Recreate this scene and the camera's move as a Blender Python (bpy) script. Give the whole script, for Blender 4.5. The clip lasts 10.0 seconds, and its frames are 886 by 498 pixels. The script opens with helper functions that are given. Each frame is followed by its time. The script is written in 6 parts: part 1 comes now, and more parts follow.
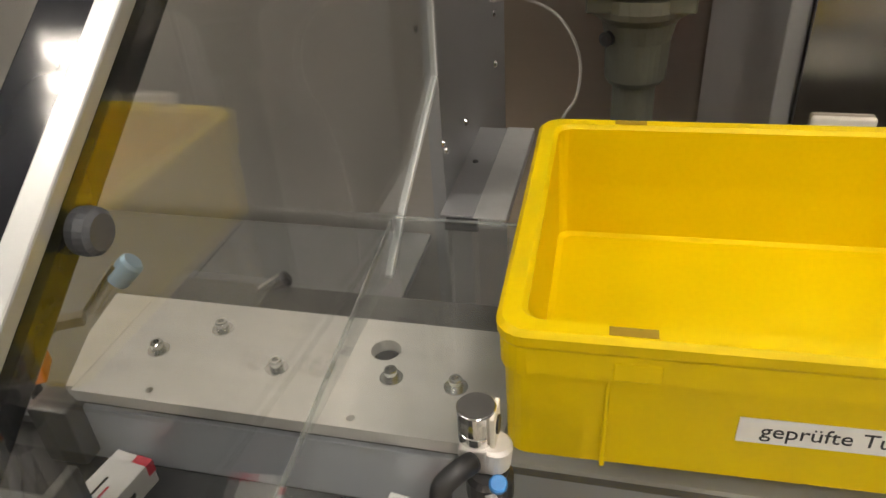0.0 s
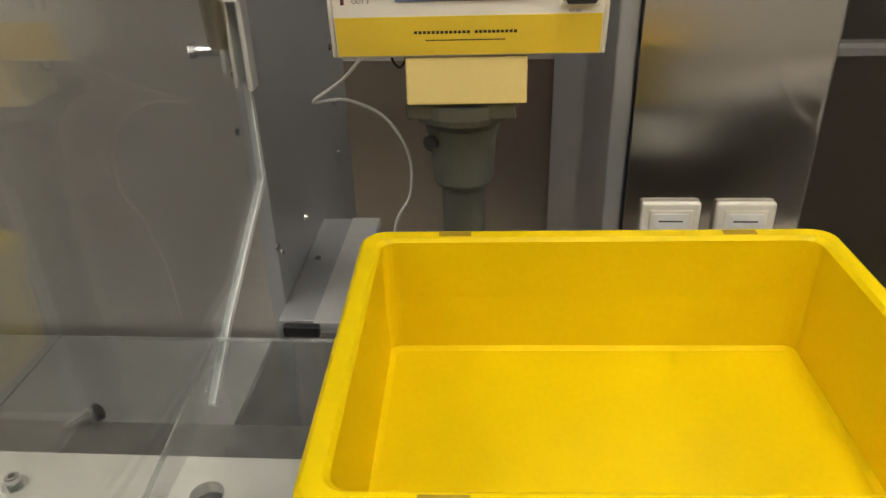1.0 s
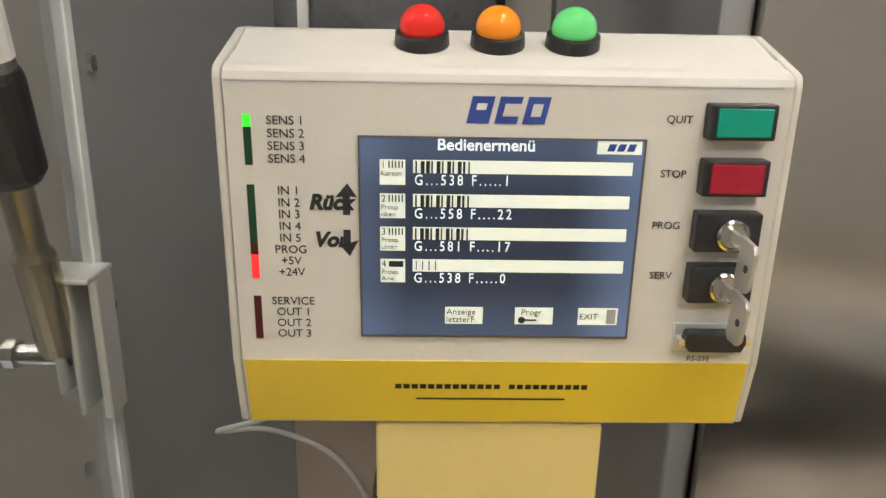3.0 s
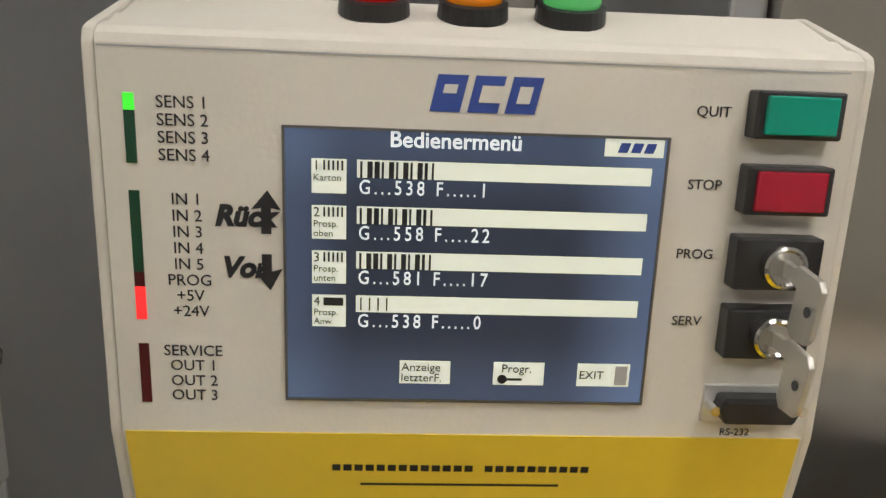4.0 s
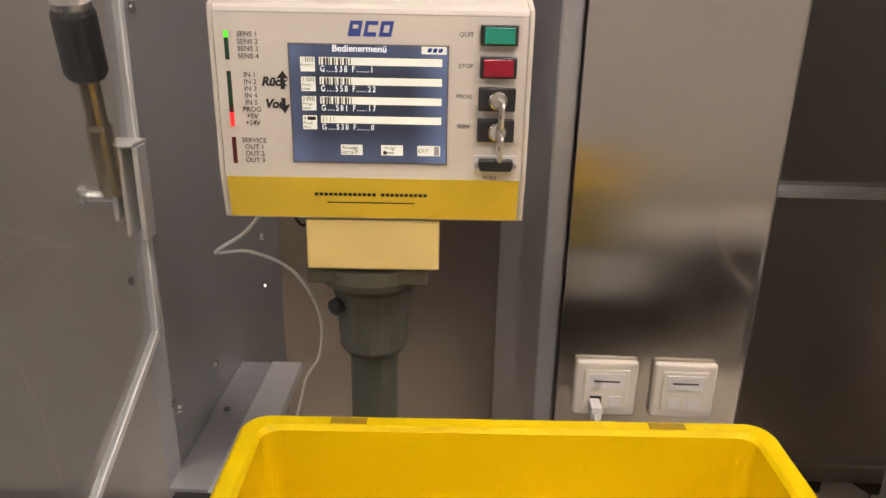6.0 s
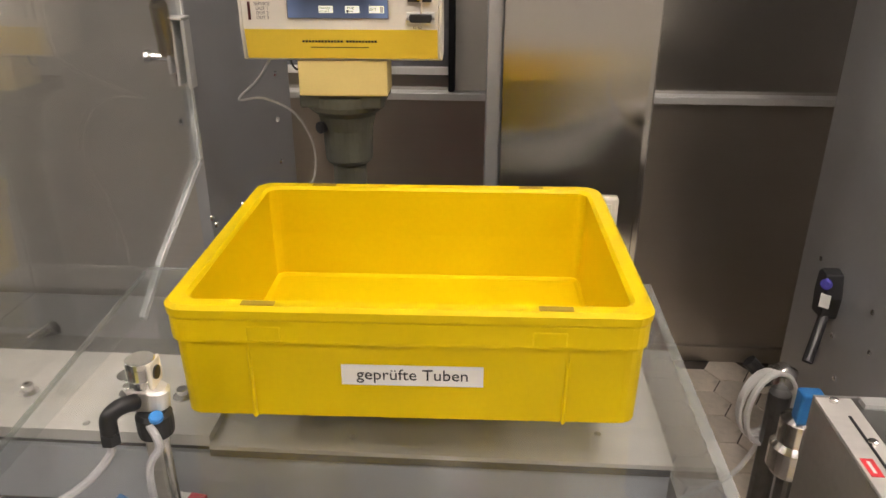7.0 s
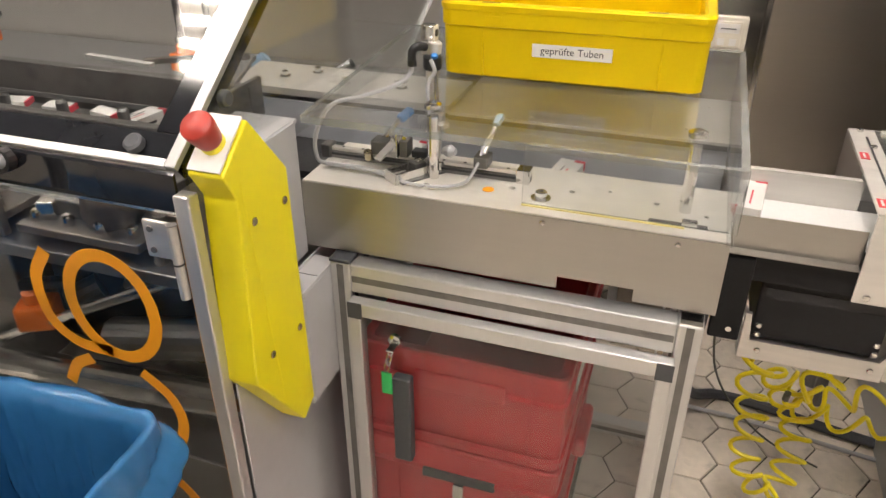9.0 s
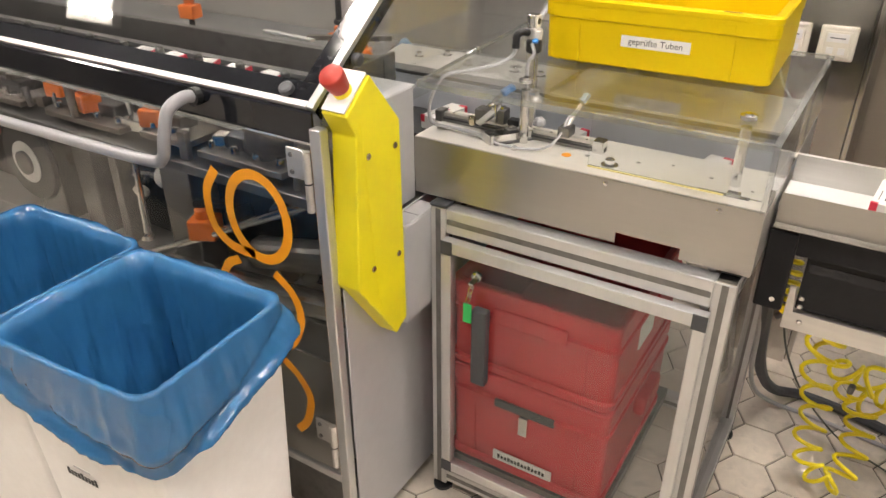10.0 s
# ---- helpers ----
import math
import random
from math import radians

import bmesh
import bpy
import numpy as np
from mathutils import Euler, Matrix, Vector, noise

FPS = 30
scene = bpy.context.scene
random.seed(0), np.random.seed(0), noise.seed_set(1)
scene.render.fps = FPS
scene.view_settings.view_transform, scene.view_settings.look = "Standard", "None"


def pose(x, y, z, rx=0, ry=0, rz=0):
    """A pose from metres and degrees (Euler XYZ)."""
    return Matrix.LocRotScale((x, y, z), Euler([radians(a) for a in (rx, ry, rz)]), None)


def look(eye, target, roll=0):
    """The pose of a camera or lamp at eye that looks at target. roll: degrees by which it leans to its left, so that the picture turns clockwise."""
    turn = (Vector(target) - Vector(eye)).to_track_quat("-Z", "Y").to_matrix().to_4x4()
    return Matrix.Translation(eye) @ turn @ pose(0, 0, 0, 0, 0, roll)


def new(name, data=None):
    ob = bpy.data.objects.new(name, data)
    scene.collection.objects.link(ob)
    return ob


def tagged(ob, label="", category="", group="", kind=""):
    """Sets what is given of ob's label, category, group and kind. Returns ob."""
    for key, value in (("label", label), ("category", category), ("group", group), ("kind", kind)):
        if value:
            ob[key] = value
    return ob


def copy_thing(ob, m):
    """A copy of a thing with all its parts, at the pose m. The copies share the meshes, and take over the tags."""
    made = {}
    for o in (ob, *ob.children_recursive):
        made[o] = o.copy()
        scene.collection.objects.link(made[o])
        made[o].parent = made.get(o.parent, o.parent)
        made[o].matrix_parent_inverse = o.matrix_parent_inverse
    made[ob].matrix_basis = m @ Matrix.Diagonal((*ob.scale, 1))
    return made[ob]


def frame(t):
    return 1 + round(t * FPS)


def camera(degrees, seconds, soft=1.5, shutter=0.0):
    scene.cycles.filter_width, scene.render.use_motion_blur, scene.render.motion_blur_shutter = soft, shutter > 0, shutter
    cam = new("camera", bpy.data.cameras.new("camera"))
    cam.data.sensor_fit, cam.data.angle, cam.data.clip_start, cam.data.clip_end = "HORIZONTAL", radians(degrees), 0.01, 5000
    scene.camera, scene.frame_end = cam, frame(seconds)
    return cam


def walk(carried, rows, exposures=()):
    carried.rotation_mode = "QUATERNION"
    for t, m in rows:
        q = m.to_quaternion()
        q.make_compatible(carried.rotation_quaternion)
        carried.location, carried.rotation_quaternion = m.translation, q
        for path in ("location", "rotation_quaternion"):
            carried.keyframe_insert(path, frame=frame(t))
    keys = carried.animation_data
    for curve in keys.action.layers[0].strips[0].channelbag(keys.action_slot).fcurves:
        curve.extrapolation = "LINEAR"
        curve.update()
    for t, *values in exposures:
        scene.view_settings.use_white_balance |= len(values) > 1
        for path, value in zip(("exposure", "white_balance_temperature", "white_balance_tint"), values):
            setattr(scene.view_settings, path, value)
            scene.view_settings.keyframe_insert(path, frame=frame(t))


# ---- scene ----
cam = camera(61.6, 10.0)
PATH = [
    (0, (0.04, 0.035, 1.203), (-0.406, 1.655, 0.118), -4.0),
    (0.5, (0.06, 0.058, 1.205), (-0.218, 1.7, 0.097), -4.0),
    (1, (0.076, 0.098, 1.223), (-0.059, 1.846, 0.261), -1.7),
    (1.5, (0.056, 0.167, 1.227), (-0.006, 1.994, 0.415), 0.7),
    (2, (0.047, 0.252, 1.241), (0.011, 2.123, 0.534), 1.9),
    (2.5, (0.046, 0.331, 1.245), (-0.008, 2.224, 0.603), 1.6),
    (2.7, (0.033, 0.369, 1.249), (-0.011, 2.262, 0.604), 1.2),
    (3.8, (0.039, 0.481, 1.216), (0.074, 2.418, 0.719), 2.2),
    (4, (0.04, 0.487, 1.215), (0.076, 2.426, 0.728), 2.2),
    (4.5, (0.043, 0.494, 1.213), (0.076, 2.436, 0.735), 2.4),
    (5, (0.056, 0.433, 1.231), (0.105, 2.364, 0.712), 2.5),
    (5.5, (0.087, 0.315, 1.247), (0.108, 2.221, 0.641), 2.2),
    (5.7, (0.101, 0.264, 1.249), (0.088, 2.153, 0.594), 1.9),
    (6.8, (0.189, -0.073, 1.218), (0.097, 1.768, 0.444), 0.0),
    (7, (0.222, -0.13, 1.211), (0.101, 1.695, 0.403), 0.1),
    (7.5, (0.309, -0.276, 1.174), (0.081, 1.501, 0.287), 0.1),
    (8, (0.336, -0.391, 1.168), (0.0, 1.342, 0.227), 0.0),
    (8.5, (0.331, -0.541, 1.156), (-0.114, 1.142, 0.171), -0.1),
    (9, (0.327, -0.657, 1.166), (-0.235, 0.982, 0.167), -0.1),
    (9.5, (0.398, -0.741, 1.168), (-0.353, 0.823, 0.172), 0.2),
    (10, (0.494, -0.813, 1.181), (-0.42, 0.673, 0.203), -0.1),
]
walk(cam, [(t, look(eye, target, roll)) for t, eye, target, roll in PATH], [(0, -0.35, 6550, 11), (0.5, -0.35, 6500, 10), (1.0, -0.35, 6400, 8), (1.5, -0.25, 6350, 8), (2.0, -0.1, 6350, 9), (2.7, -0.2, 6250, 9), (3.8, -0.55, 6150, 9), (4.5, -0.62, 6250, 10), (5.0, -0.57, 6600, 18), (5.5, -0.42, 6700, 22), (6.8, -0.15, 6550, 17), (8.0, -0.1, 6500, 14), (8.5, 0.02, 6500, 15), (9.5, 0.2, 6450, 14), (10.0, 0.28, 6420, 14)])

# ---- light: a windowless hall lit by louvred ceiling fixtures, most of them assumed ----
world = bpy.data.worlds.new("world")
scene.world = world
world.use_nodes = True
world.node_tree.nodes["Background"].inputs[0].default_value = (0.9, 0.85, 0.78, 1)
world.node_tree.nodes["Background"].inputs[1].default_value = 0.05
TUBE_POWER = 110.0
scene.view_settings.exposure = 0.0


# ---- building helpers ----
PLACED = {}


def thing(name, at=(0, 0, 0), label="", category="", group="", kind="", turn=0.0):
    ob = new(name)
    ob.empty_display_size = 0.05
    m = pose(*at, 0, 0, turn)
    ob.matrix_basis = m
    PLACED[ob.name] = m
    return tagged(ob, label, category, group, kind)


def part(name, bm, material, parent, label="", local=False, smooth=False):
    """Link a bmesh as one mesh under a thing or part; its points are in the world unless local."""
    me = bpy.data.meshes.new(name)
    bmesh.ops.recalc_face_normals(bm, faces=bm.faces)
    bm.to_mesh(me)
    bm.free()
    me.materials.append(material)
    if smooth:
        me.shade_smooth()
    ob = new(name, me)
    if parent is not None:
        ob.parent = parent
        if local:
            PLACED[ob.name] = PLACED[parent.name]
        else:
            ob.matrix_parent_inverse = PLACED[parent.name].inverted()
            PLACED[ob.name] = Matrix()
    else:
        PLACED[ob.name] = Matrix()
    return tagged(ob, label)


def sub(name, bm, material, parent, label="", smooth=False):
    """A part of a part: same space as the part that carries it."""
    me = bpy.data.meshes.new(name)
    bmesh.ops.recalc_face_normals(bm, faces=bm.faces)
    bm.to_mesh(me)
    bm.free()
    me.materials.append(material)
    if smooth:
        me.shade_smooth()
    ob = new(name, me)
    ob.parent = parent
    return tagged(ob, label)


def solo(name, bm, material, label, category, group="", kind="", smooth=False):
    ob = part(name, bm, material, None, label, smooth=smooth)
    return tagged(ob, label, category, group, kind)


def box(x0, x1, y0, y1, z0, z1, bevel=0.0, seg=2, bm=None):
    own = bmesh.new()
    bmesh.ops.create_cube(own, size=1.0)
    for v in own.verts:
        v.co = Vector((x0 + (v.co.x + 0.5) * (x1 - x0), y0 + (v.co.y + 0.5) * (y1 - y0), z0 + (v.co.z + 0.5) * (z1 - z0)))
    if bevel > 0:
        bmesh.ops.bevel(own, geom=own.edges[:], offset=bevel, segments=seg, profile=0.5, affect="EDGES")
    return joined(bm, own)


def joined(bm, own):
    if bm is None:
        return own
    me = bpy.data.meshes.new("tmp")
    own.to_mesh(me)
    own.free()
    bm.from_mesh(me)
    bpy.data.meshes.remove(me)
    return bm


def moved(bm, m):
    bmesh.ops.transform(bm, matrix=m, verts=bm.verts)
    return bm


def prism(poly, a0, a1, axis="x", bevel=0.0, bm=None):
    """A polygon of (u, v) carried along an axis: x takes (y, z), y takes (x, z), z takes (x, y)."""
    own = bmesh.new()
    put = {"x": lambda u, v, a: (a, u, v), "y": lambda u, v, a: (u, a, v), "z": lambda u, v, a: (u, v, a)}[axis]
    lo = [own.verts.new(put(u, v, a0)) for u, v in poly]
    hi = [own.verts.new(put(u, v, a1)) for u, v in poly]
    own.faces.new(lo)
    own.faces.new(hi[::-1])
    for i in range(len(poly)):
        j = (i + 1) % len(poly)
        own.faces.new((lo[i], lo[j], hi[j], hi[i]))
    bmesh.ops.recalc_face_normals(own, faces=own.faces)
    if bevel > 0:
        bmesh.ops.bevel(own, geom=own.edges[:], offset=bevel, segments=2, profile=0.5, affect="EDGES")
    return joined(bm, own)


def turned(profile, at=(0, 0, 0), axis=(0, 0, 1), n=24, bm=None):
    """A body of revolution: (radius, height) pairs about an axis through a place."""
    own = bmesh.new()
    rings = []
    for r, h in profile:
        rings.append([own.verts.new((max(r, 1e-5) * math.cos(2 * math.pi * i / n), max(r, 1e-5) * math.sin(2 * math.pi * i / n), h)) for i in range(n)])
    for a, b in zip(rings, rings[1:]):
        for i in range(n):
            own.faces.new((a[i], a[(i + 1) % n], b[(i + 1) % n], b[i]))
    own.faces.new(rings[0][::-1])
    own.faces.new(rings[-1])
    m = Matrix.Translation(at) @ Vector((0, 0, 1)).rotation_difference(Vector(axis)).to_matrix().to_4x4()
    moved(own, m)
    return joined(bm, own)


def rod(a, b, r, n=12, bm=None):
    a, b = Vector(a), Vector(b)
    return turned([(r, 0), (r, (b - a).length)], a, b - a, n, bm)


def smooth_line(points, steps=6):
    """Points along a soft curve through the given ones."""
    p = [Vector(q) for q in points]
    p = [p[0] * 2 - p[1], *p, p[-1] * 2 - p[-2]]
    out = []
    for i in range(1, len(p) - 2):
        for k in range(steps):
            t = k / steps
            a, b, c, d = p[i - 1], p[i], p[i + 1], p[i + 2]
            out.append(0.5 * (2 * b + (c - a) * t + (2 * a - 5 * b + 4 * c - d) * t * t + (3 * b - a - 3 * c + d) * t ** 3))
    return [*out, p[-2]]


def tube(points, r, n=8, bm=None):
    own = bmesh.new()
    rings, up = [], Vector((0.31, 0.2, 0.93))
    for i, q in enumerate(points):
        d = (points[min(i + 1, len(points) - 1)] - points[max(i - 1, 0)]).normalized()
        s = d.cross(up)
        s = s.normalized() if s.length > 0.05 else d.orthogonal().normalized()
        up = s.cross(d)
        rings.append([own.verts.new(q + r * (s * math.cos(2 * math.pi * k / n) + up * math.sin(2 * math.pi * k / n))) for k in range(n)])
    for a, b in zip(rings, rings[1:]):
        for i in range(n):
            own.faces.new((a[i], a[(i + 1) % n], b[(i + 1) % n], b[i]))
    own.faces.new(rings[0][::-1])
    own.faces.new(rings[-1])
    return joined(bm, own)


def sheet_with_holes(x0, x1, y0, y1, z0, z1, holes, bm=None, n=20):
    """A flat plate with round holes (x, y, r), cut through it."""
    own = bmesh.new()
    outer = [own.verts.new((x, y, z1)) for x, y in ((x0, y0), (x1, y0), (x1, y1), (x0, y1))]
    edges = [own.edges.new((outer[i], outer[(i + 1) % 4])) for i in range(4)]
    for hx, hy, hr in holes:
        ring = [own.verts.new((hx + hr * math.cos(2 * math.pi * i / n), hy + hr * math.sin(2 * math.pi * i / n), z1)) for i in range(n)]
        edges += [own.edges.new((ring[i], ring[(i + 1) % n])) for i in range(n)]
    bmesh.ops.triangle_fill(own, edges=edges, use_beauty=True)
    faces = own.faces[:]
    got = bmesh.ops.extrude_face_region(own, geom=faces)
    for v in got["geom"]:
        if isinstance(v, bmesh.types.BMVert):
            v.co.z = z0
    return joined(bm, own)


def lettering(name, text, size, at, material, parent, rx=90, rz=0, ry=0, align="LEFT", shear=0.0, bold=0.0, wide=1.0, label="", space=1.0):
    """Words in the built-in font as a thin mesh, its baseline's start or middle at a place in its parent's space."""
    cu = bpy.data.curves.new(name, "FONT")
    cu.body, cu.size, cu.align_x, cu.shear, cu.offset, cu.extrude, cu.resolution_u = text, size, align, shear, bold, 0.00012, 3
    cu.space_character = space
    tmp = new("tmp_text", cu)
    dg = bpy.context.evaluated_depsgraph_get()
    me = bpy.data.meshes.new_from_object(tmp.evaluated_get(dg))
    bpy.data.objects.remove(tmp)
    bpy.data.curves.remove(cu)
    me.transform(pose(*at, rx, ry, rz) @ Matrix.Diagonal((wide, 1, 1, 1)))
    me.materials.clear()
    me.materials.append(material)
    me.name = name
    ob = new(name, me)
    ob.parent = parent
    PLACED[ob.name] = PLACED.get(parent.name, Matrix())
    return tagged(ob, label)


# ---- materials ----
def material(name, colour, rough=0.5, metal=0.0, grain=None, amount=0.08, bump=0.0, stretch=(1, 1, 1), spots=0.0, coat=0.0, rough_var=0.0, emit=0.0, sub_w=0.0, spec=0.5, rand=0.0):
    """A principled surface with colour variation at two scales, roughness variation and fine relief."""
    m = bpy.data.materials.new(name)
    m.use_nodes = True
    nt = m.node_tree
    b = nt.nodes["Principled BSDF"]
    b.inputs["Base Color"].default_value = (*colour, 1)
    b.inputs["Roughness"].default_value = rough
    b.inputs["Metallic"].default_value = metal
    b.inputs["Coat Weight"].default_value = coat
    b.inputs["Specular IOR Level"].default_value = spec
    if sub_w:
        b.inputs["Subsurface Weight"].default_value = sub_w
        b.inputs["Subsurface Radius"].default_value = (0.004, 0.003, 0.001)
    if emit:
        b.inputs["Emission Color"].default_value = (*colour, 1)
        b.inputs["Emission Strength"].default_value = emit
    if grain:
        tc = nt.nodes.new("ShaderNodeTexCoord")
        mp = nt.nodes.new("ShaderNodeMapping")
        mp.inputs["Scale"].default_value = stretch
        nt.links.new(tc.outputs["Object"], mp.inputs[0])
        fine = nt.nodes.new("ShaderNodeTexNoise")
        fine.inputs["Scale"].default_value, fine.inputs["Detail"].default_value = grain, 5
        nt.links.new(mp.outputs[0], fine.inputs[0])
        big = nt.nodes.new("ShaderNodeTexNoise")
        big.inputs["Scale"].default_value, big.inputs["Detail"].default_value = 9.0, 3
        nt.links.new(tc.outputs["Object"], big.inputs[0])
        add = nt.nodes.new("ShaderNodeMath")
        add.operation = "ADD"
        nt.links.new(fine.outputs[0], add.inputs[0])
        nt.links.new(big.outputs[0], add.inputs[1])
        ramp = nt.nodes.new("ShaderNodeMapRange")
        ramp.inputs[1].default_value, ramp.inputs[2].default_value = 0.6, 1.4
        ramp.inputs[3].default_value, ramp.inputs[4].default_value = 1 - amount, 1 + amount
        nt.links.new(add.outputs[0], ramp.inputs[0])
        vm = nt.nodes.new("ShaderNodeVectorMath")
        vm.operation = "SCALE"
        vm.inputs[0].default_value = colour
        nt.links.new(ramp.outputs[0], vm.inputs["Scale"])
        last = vm.outputs[0]
        if rand:
            info = nt.nodes.new("ShaderNodeObjectInfo")
            rr = nt.nodes.new("ShaderNodeMapRange")
            rr.inputs[3].default_value, rr.inputs[4].default_value = 1 - rand, 1 + rand
            nt.links.new(info.outputs["Random"], rr.inputs[0])
            vm2 = nt.nodes.new("ShaderNodeVectorMath")
            vm2.operation = "SCALE"
            nt.links.new(last, vm2.inputs[0])
            nt.links.new(rr.outputs[0], vm2.inputs["Scale"])
            last = vm2.outputs[0]
        if spots:
            vo = nt.nodes.new("ShaderNodeTexNoise")
            vo.inputs["Scale"].default_value, vo.inputs["Detail"].default_value = 28, 6
            nt.links.new(tc.outputs["Object"], vo.inputs[0])
            st = nt.nodes.new("ShaderNodeMapRange")
            st.inputs[1].default_value, st.inputs[2].default_value = 0.56, 0.72
            st.inputs[3].default_value, st.inputs[4].default_value = 1, 1 - spots
            nt.links.new(vo.outputs[0], st.inputs[0])
            vm3 = nt.nodes.new("ShaderNodeVectorMath")
            vm3.operation = "SCALE"
            nt.links.new(last, vm3.inputs[0])
            nt.links.new(st.outputs[0], vm3.inputs["Scale"])
            last = vm3.outputs[0]
        nt.links.new(last, b.inputs["Base Color"])
        if rough_var:
            rv = nt.nodes.new("ShaderNodeMapRange")
            rv.inputs[1].default_value, rv.inputs[2].default_value = 0.6, 1.4
            rv.inputs[3].default_value, rv.inputs[4].default_value = max(rough - rough_var, 0.02), rough + rough_var
            nt.links.new(add.outputs[0], rv.inputs[0])
            nt.links.new(rv.outputs[0], b.inputs["Roughness"])
        if bump:
            bp = nt.nodes.new("ShaderNodeBump")
            bp.inputs["Strength"].default_value, bp.inputs["Distance"].default_value = bump, 0.0006
            nt.links.new(fine.outputs[0], bp.inputs["Height"])
            nt.links.new(bp.outputs[0], b.inputs["Normal"])
    return m


def clear(name, tint=(0.97, 0.98, 0.98), gloss=0.02, ior=1.49, haze=0.0, steep=4.0):
    """Clear sheet: straight-through light with a Fresnel gloss on both faces."""
    m = bpy.data.materials.new(name)
    m.use_nodes = True
    nt = m.node_tree
    nt.nodes.remove(nt.nodes["Principled BSDF"])
    out = nt.nodes["Material Output"]
    tr = nt.nodes.new("ShaderNodeBsdfTransparent")
    tr.inputs[0].default_value = (*tint, 1)
    gl = nt.nodes.new("ShaderNodeBsdfGlossy")
    gl.inputs["Roughness"].default_value = gloss
    lw = nt.nodes.new("ShaderNodeLayerWeight")
    lw.inputs[0].default_value = 0.5
    po = nt.nodes.new("ShaderNodeMath")
    po.operation, po.inputs[1].default_value = "POWER", steep
    nt.links.new(lw.outputs["Facing"], po.inputs[0])
    fr = nt.nodes.new("ShaderNodeMath")
    fr.operation = "MULTIPLY_ADD"
    r0 = ((ior - 1) / (ior + 1)) ** 2
    fr.inputs[1].default_value, fr.inputs[2].default_value = 0.9 - r0, r0
    nt.links.new(po.outputs[0], fr.inputs[0])
    mix = nt.nodes.new("ShaderNodeMixShader")
    nt.links.new(fr.outputs[0], mix.inputs[0])
    base = tr.outputs[0]
    if haze:
        di = nt.nodes.new("ShaderNodeBsdfDiffuse")
        di.inputs[0].default_value = (0.8, 0.8, 0.8, 1)
        tc = nt.nodes.new("ShaderNodeTexCoord")
        no = nt.nodes.new("ShaderNodeTexNoise")
        no.inputs["Scale"].default_value, no.inputs["Detail"].default_value = 14, 6
        nt.links.new(tc.outputs["Object"], no.inputs[0])
        mr = nt.nodes.new("ShaderNodeMapRange")
        mr.inputs[1].default_value, mr.inputs[2].default_value = 0.35, 0.75
        mr.inputs[3].default_value, mr.inputs[4].default_value = haze * 0.4, haze * 1.6
        nt.links.new(no.outputs[0], mr.inputs[0])
        mh = nt.nodes.new("ShaderNodeMixShader")
        nt.links.new(mr.outputs[0], mh.inputs[0])
        nt.links.new(tr.outputs[0], mh.inputs[1])
        nt.links.new(di.outputs[0], mh.inputs[2])
        base = mh.outputs[0]
    nt.links.new(base, mix.inputs[1])
    nt.links.new(gl.outputs[0], mix.inputs[2])
    nt.links.new(mix.outputs[0], out.inputs[0])
    return m


STEEL = material("brushed_steel", (0.60, 0.58, 0.55), 0.36, 0.8, 120, 0.09, 0.10, (0.06, 1, 1), rough_var=0.08)
STEEL_UP = material("brushed_steel_upright", (0.60, 0.575, 0.54), 0.20, 1.0, 260, 0.02, 0.0, (1, 1, 0.02), rough_var=0.015)
STEEL_WALL = material("brushed_steel_wall", (0.52, 0.48, 0.43), 0.32, 1.0, 260, 0.03, 0.0, (0.02, 1, 1), rough_var=0.03)
STEEL_BACK = material("worn_steel_back", (0.54, 0.505, 0.46), 0.40, 0.6, 200, 0.05, 0.03, (0.03, 1, 1), spots=0.06, rough_var=0.06)
STEEL_BLUE = material("satin_steel_sheet", (0.48, 0.482, 0.49), 0.40, 0.6, 90, 0.05, 0.04, rough_var=0.06)
STEEL_PLATE = material("ground_steel_plate", (0.76, 0.735, 0.69), 0.42, 0.48, 70, 0.10, 0.10, (0.25, 1, 1), spots=0.10, rough_var=0.10)
STEEL_POLISH = material("polished_steel", (0.70, 0.69, 0.67), 0.16, 1.0, 60, 0.08, 0.05, rough_var=0.05)
STEEL_DARK = material("dark_machined_steel", (0.20, 0.195, 0.19), 0.42, 0.9, 60, 0.22, 0.15, spots=0.25, rough_var=0.1)
ALU = material("anodised_aluminium", (0.60, 0.60, 0.595), 0.38, 0.75, 140, 0.05, 0.06, (1, 1, 0.05), rough_var=0.05)
ALU_LIGHT = material("natural_aluminium", (0.82, 0.82, 0.80), 0.42, 0.7, 60, 0.05, 0.05)
GREY_PAINT = material("grey_machine_paint", (0.50, 0.50, 0.51), 0.42, 0.25, 60, 0.05, 0.06, rough_var=0.06)
YELLOW_CRATE = material("yellow_crate_plastic", (0.72, 0.516, 0.0005), 0.42, 0.0, 260, 0.03, 0.06, rough_var=0.06, sub_w=0.03, spec=0.14)
YELLOW_BOX = material("yellow_enamel", (0.80, 0.70, 0.006), 0.38, 0.0, 90, 0.03, 0.10, rough_var=0.05)
BEIGE = material("beige_powder_coat", (0.70, 0.665, 0.60), 0.46, 0.0, 500, 0.03, 0.18, rough_var=0.04)
CREAM = material("cream_yellow_paint", (0.78, 0.62, 0.24), 0.5, 0.0, 400, 0.03, 0.12)
YELLOW_FILM = material("yellow_front_film", (0.80, 0.58, 0.05), 0.38, 0.0, 200, 0.03, 0.03)
OLIVE = material("olive_grey_casting", (0.085, 0.085, 0.065), 0.5, 0.0, 200, 0.08, 0.2)
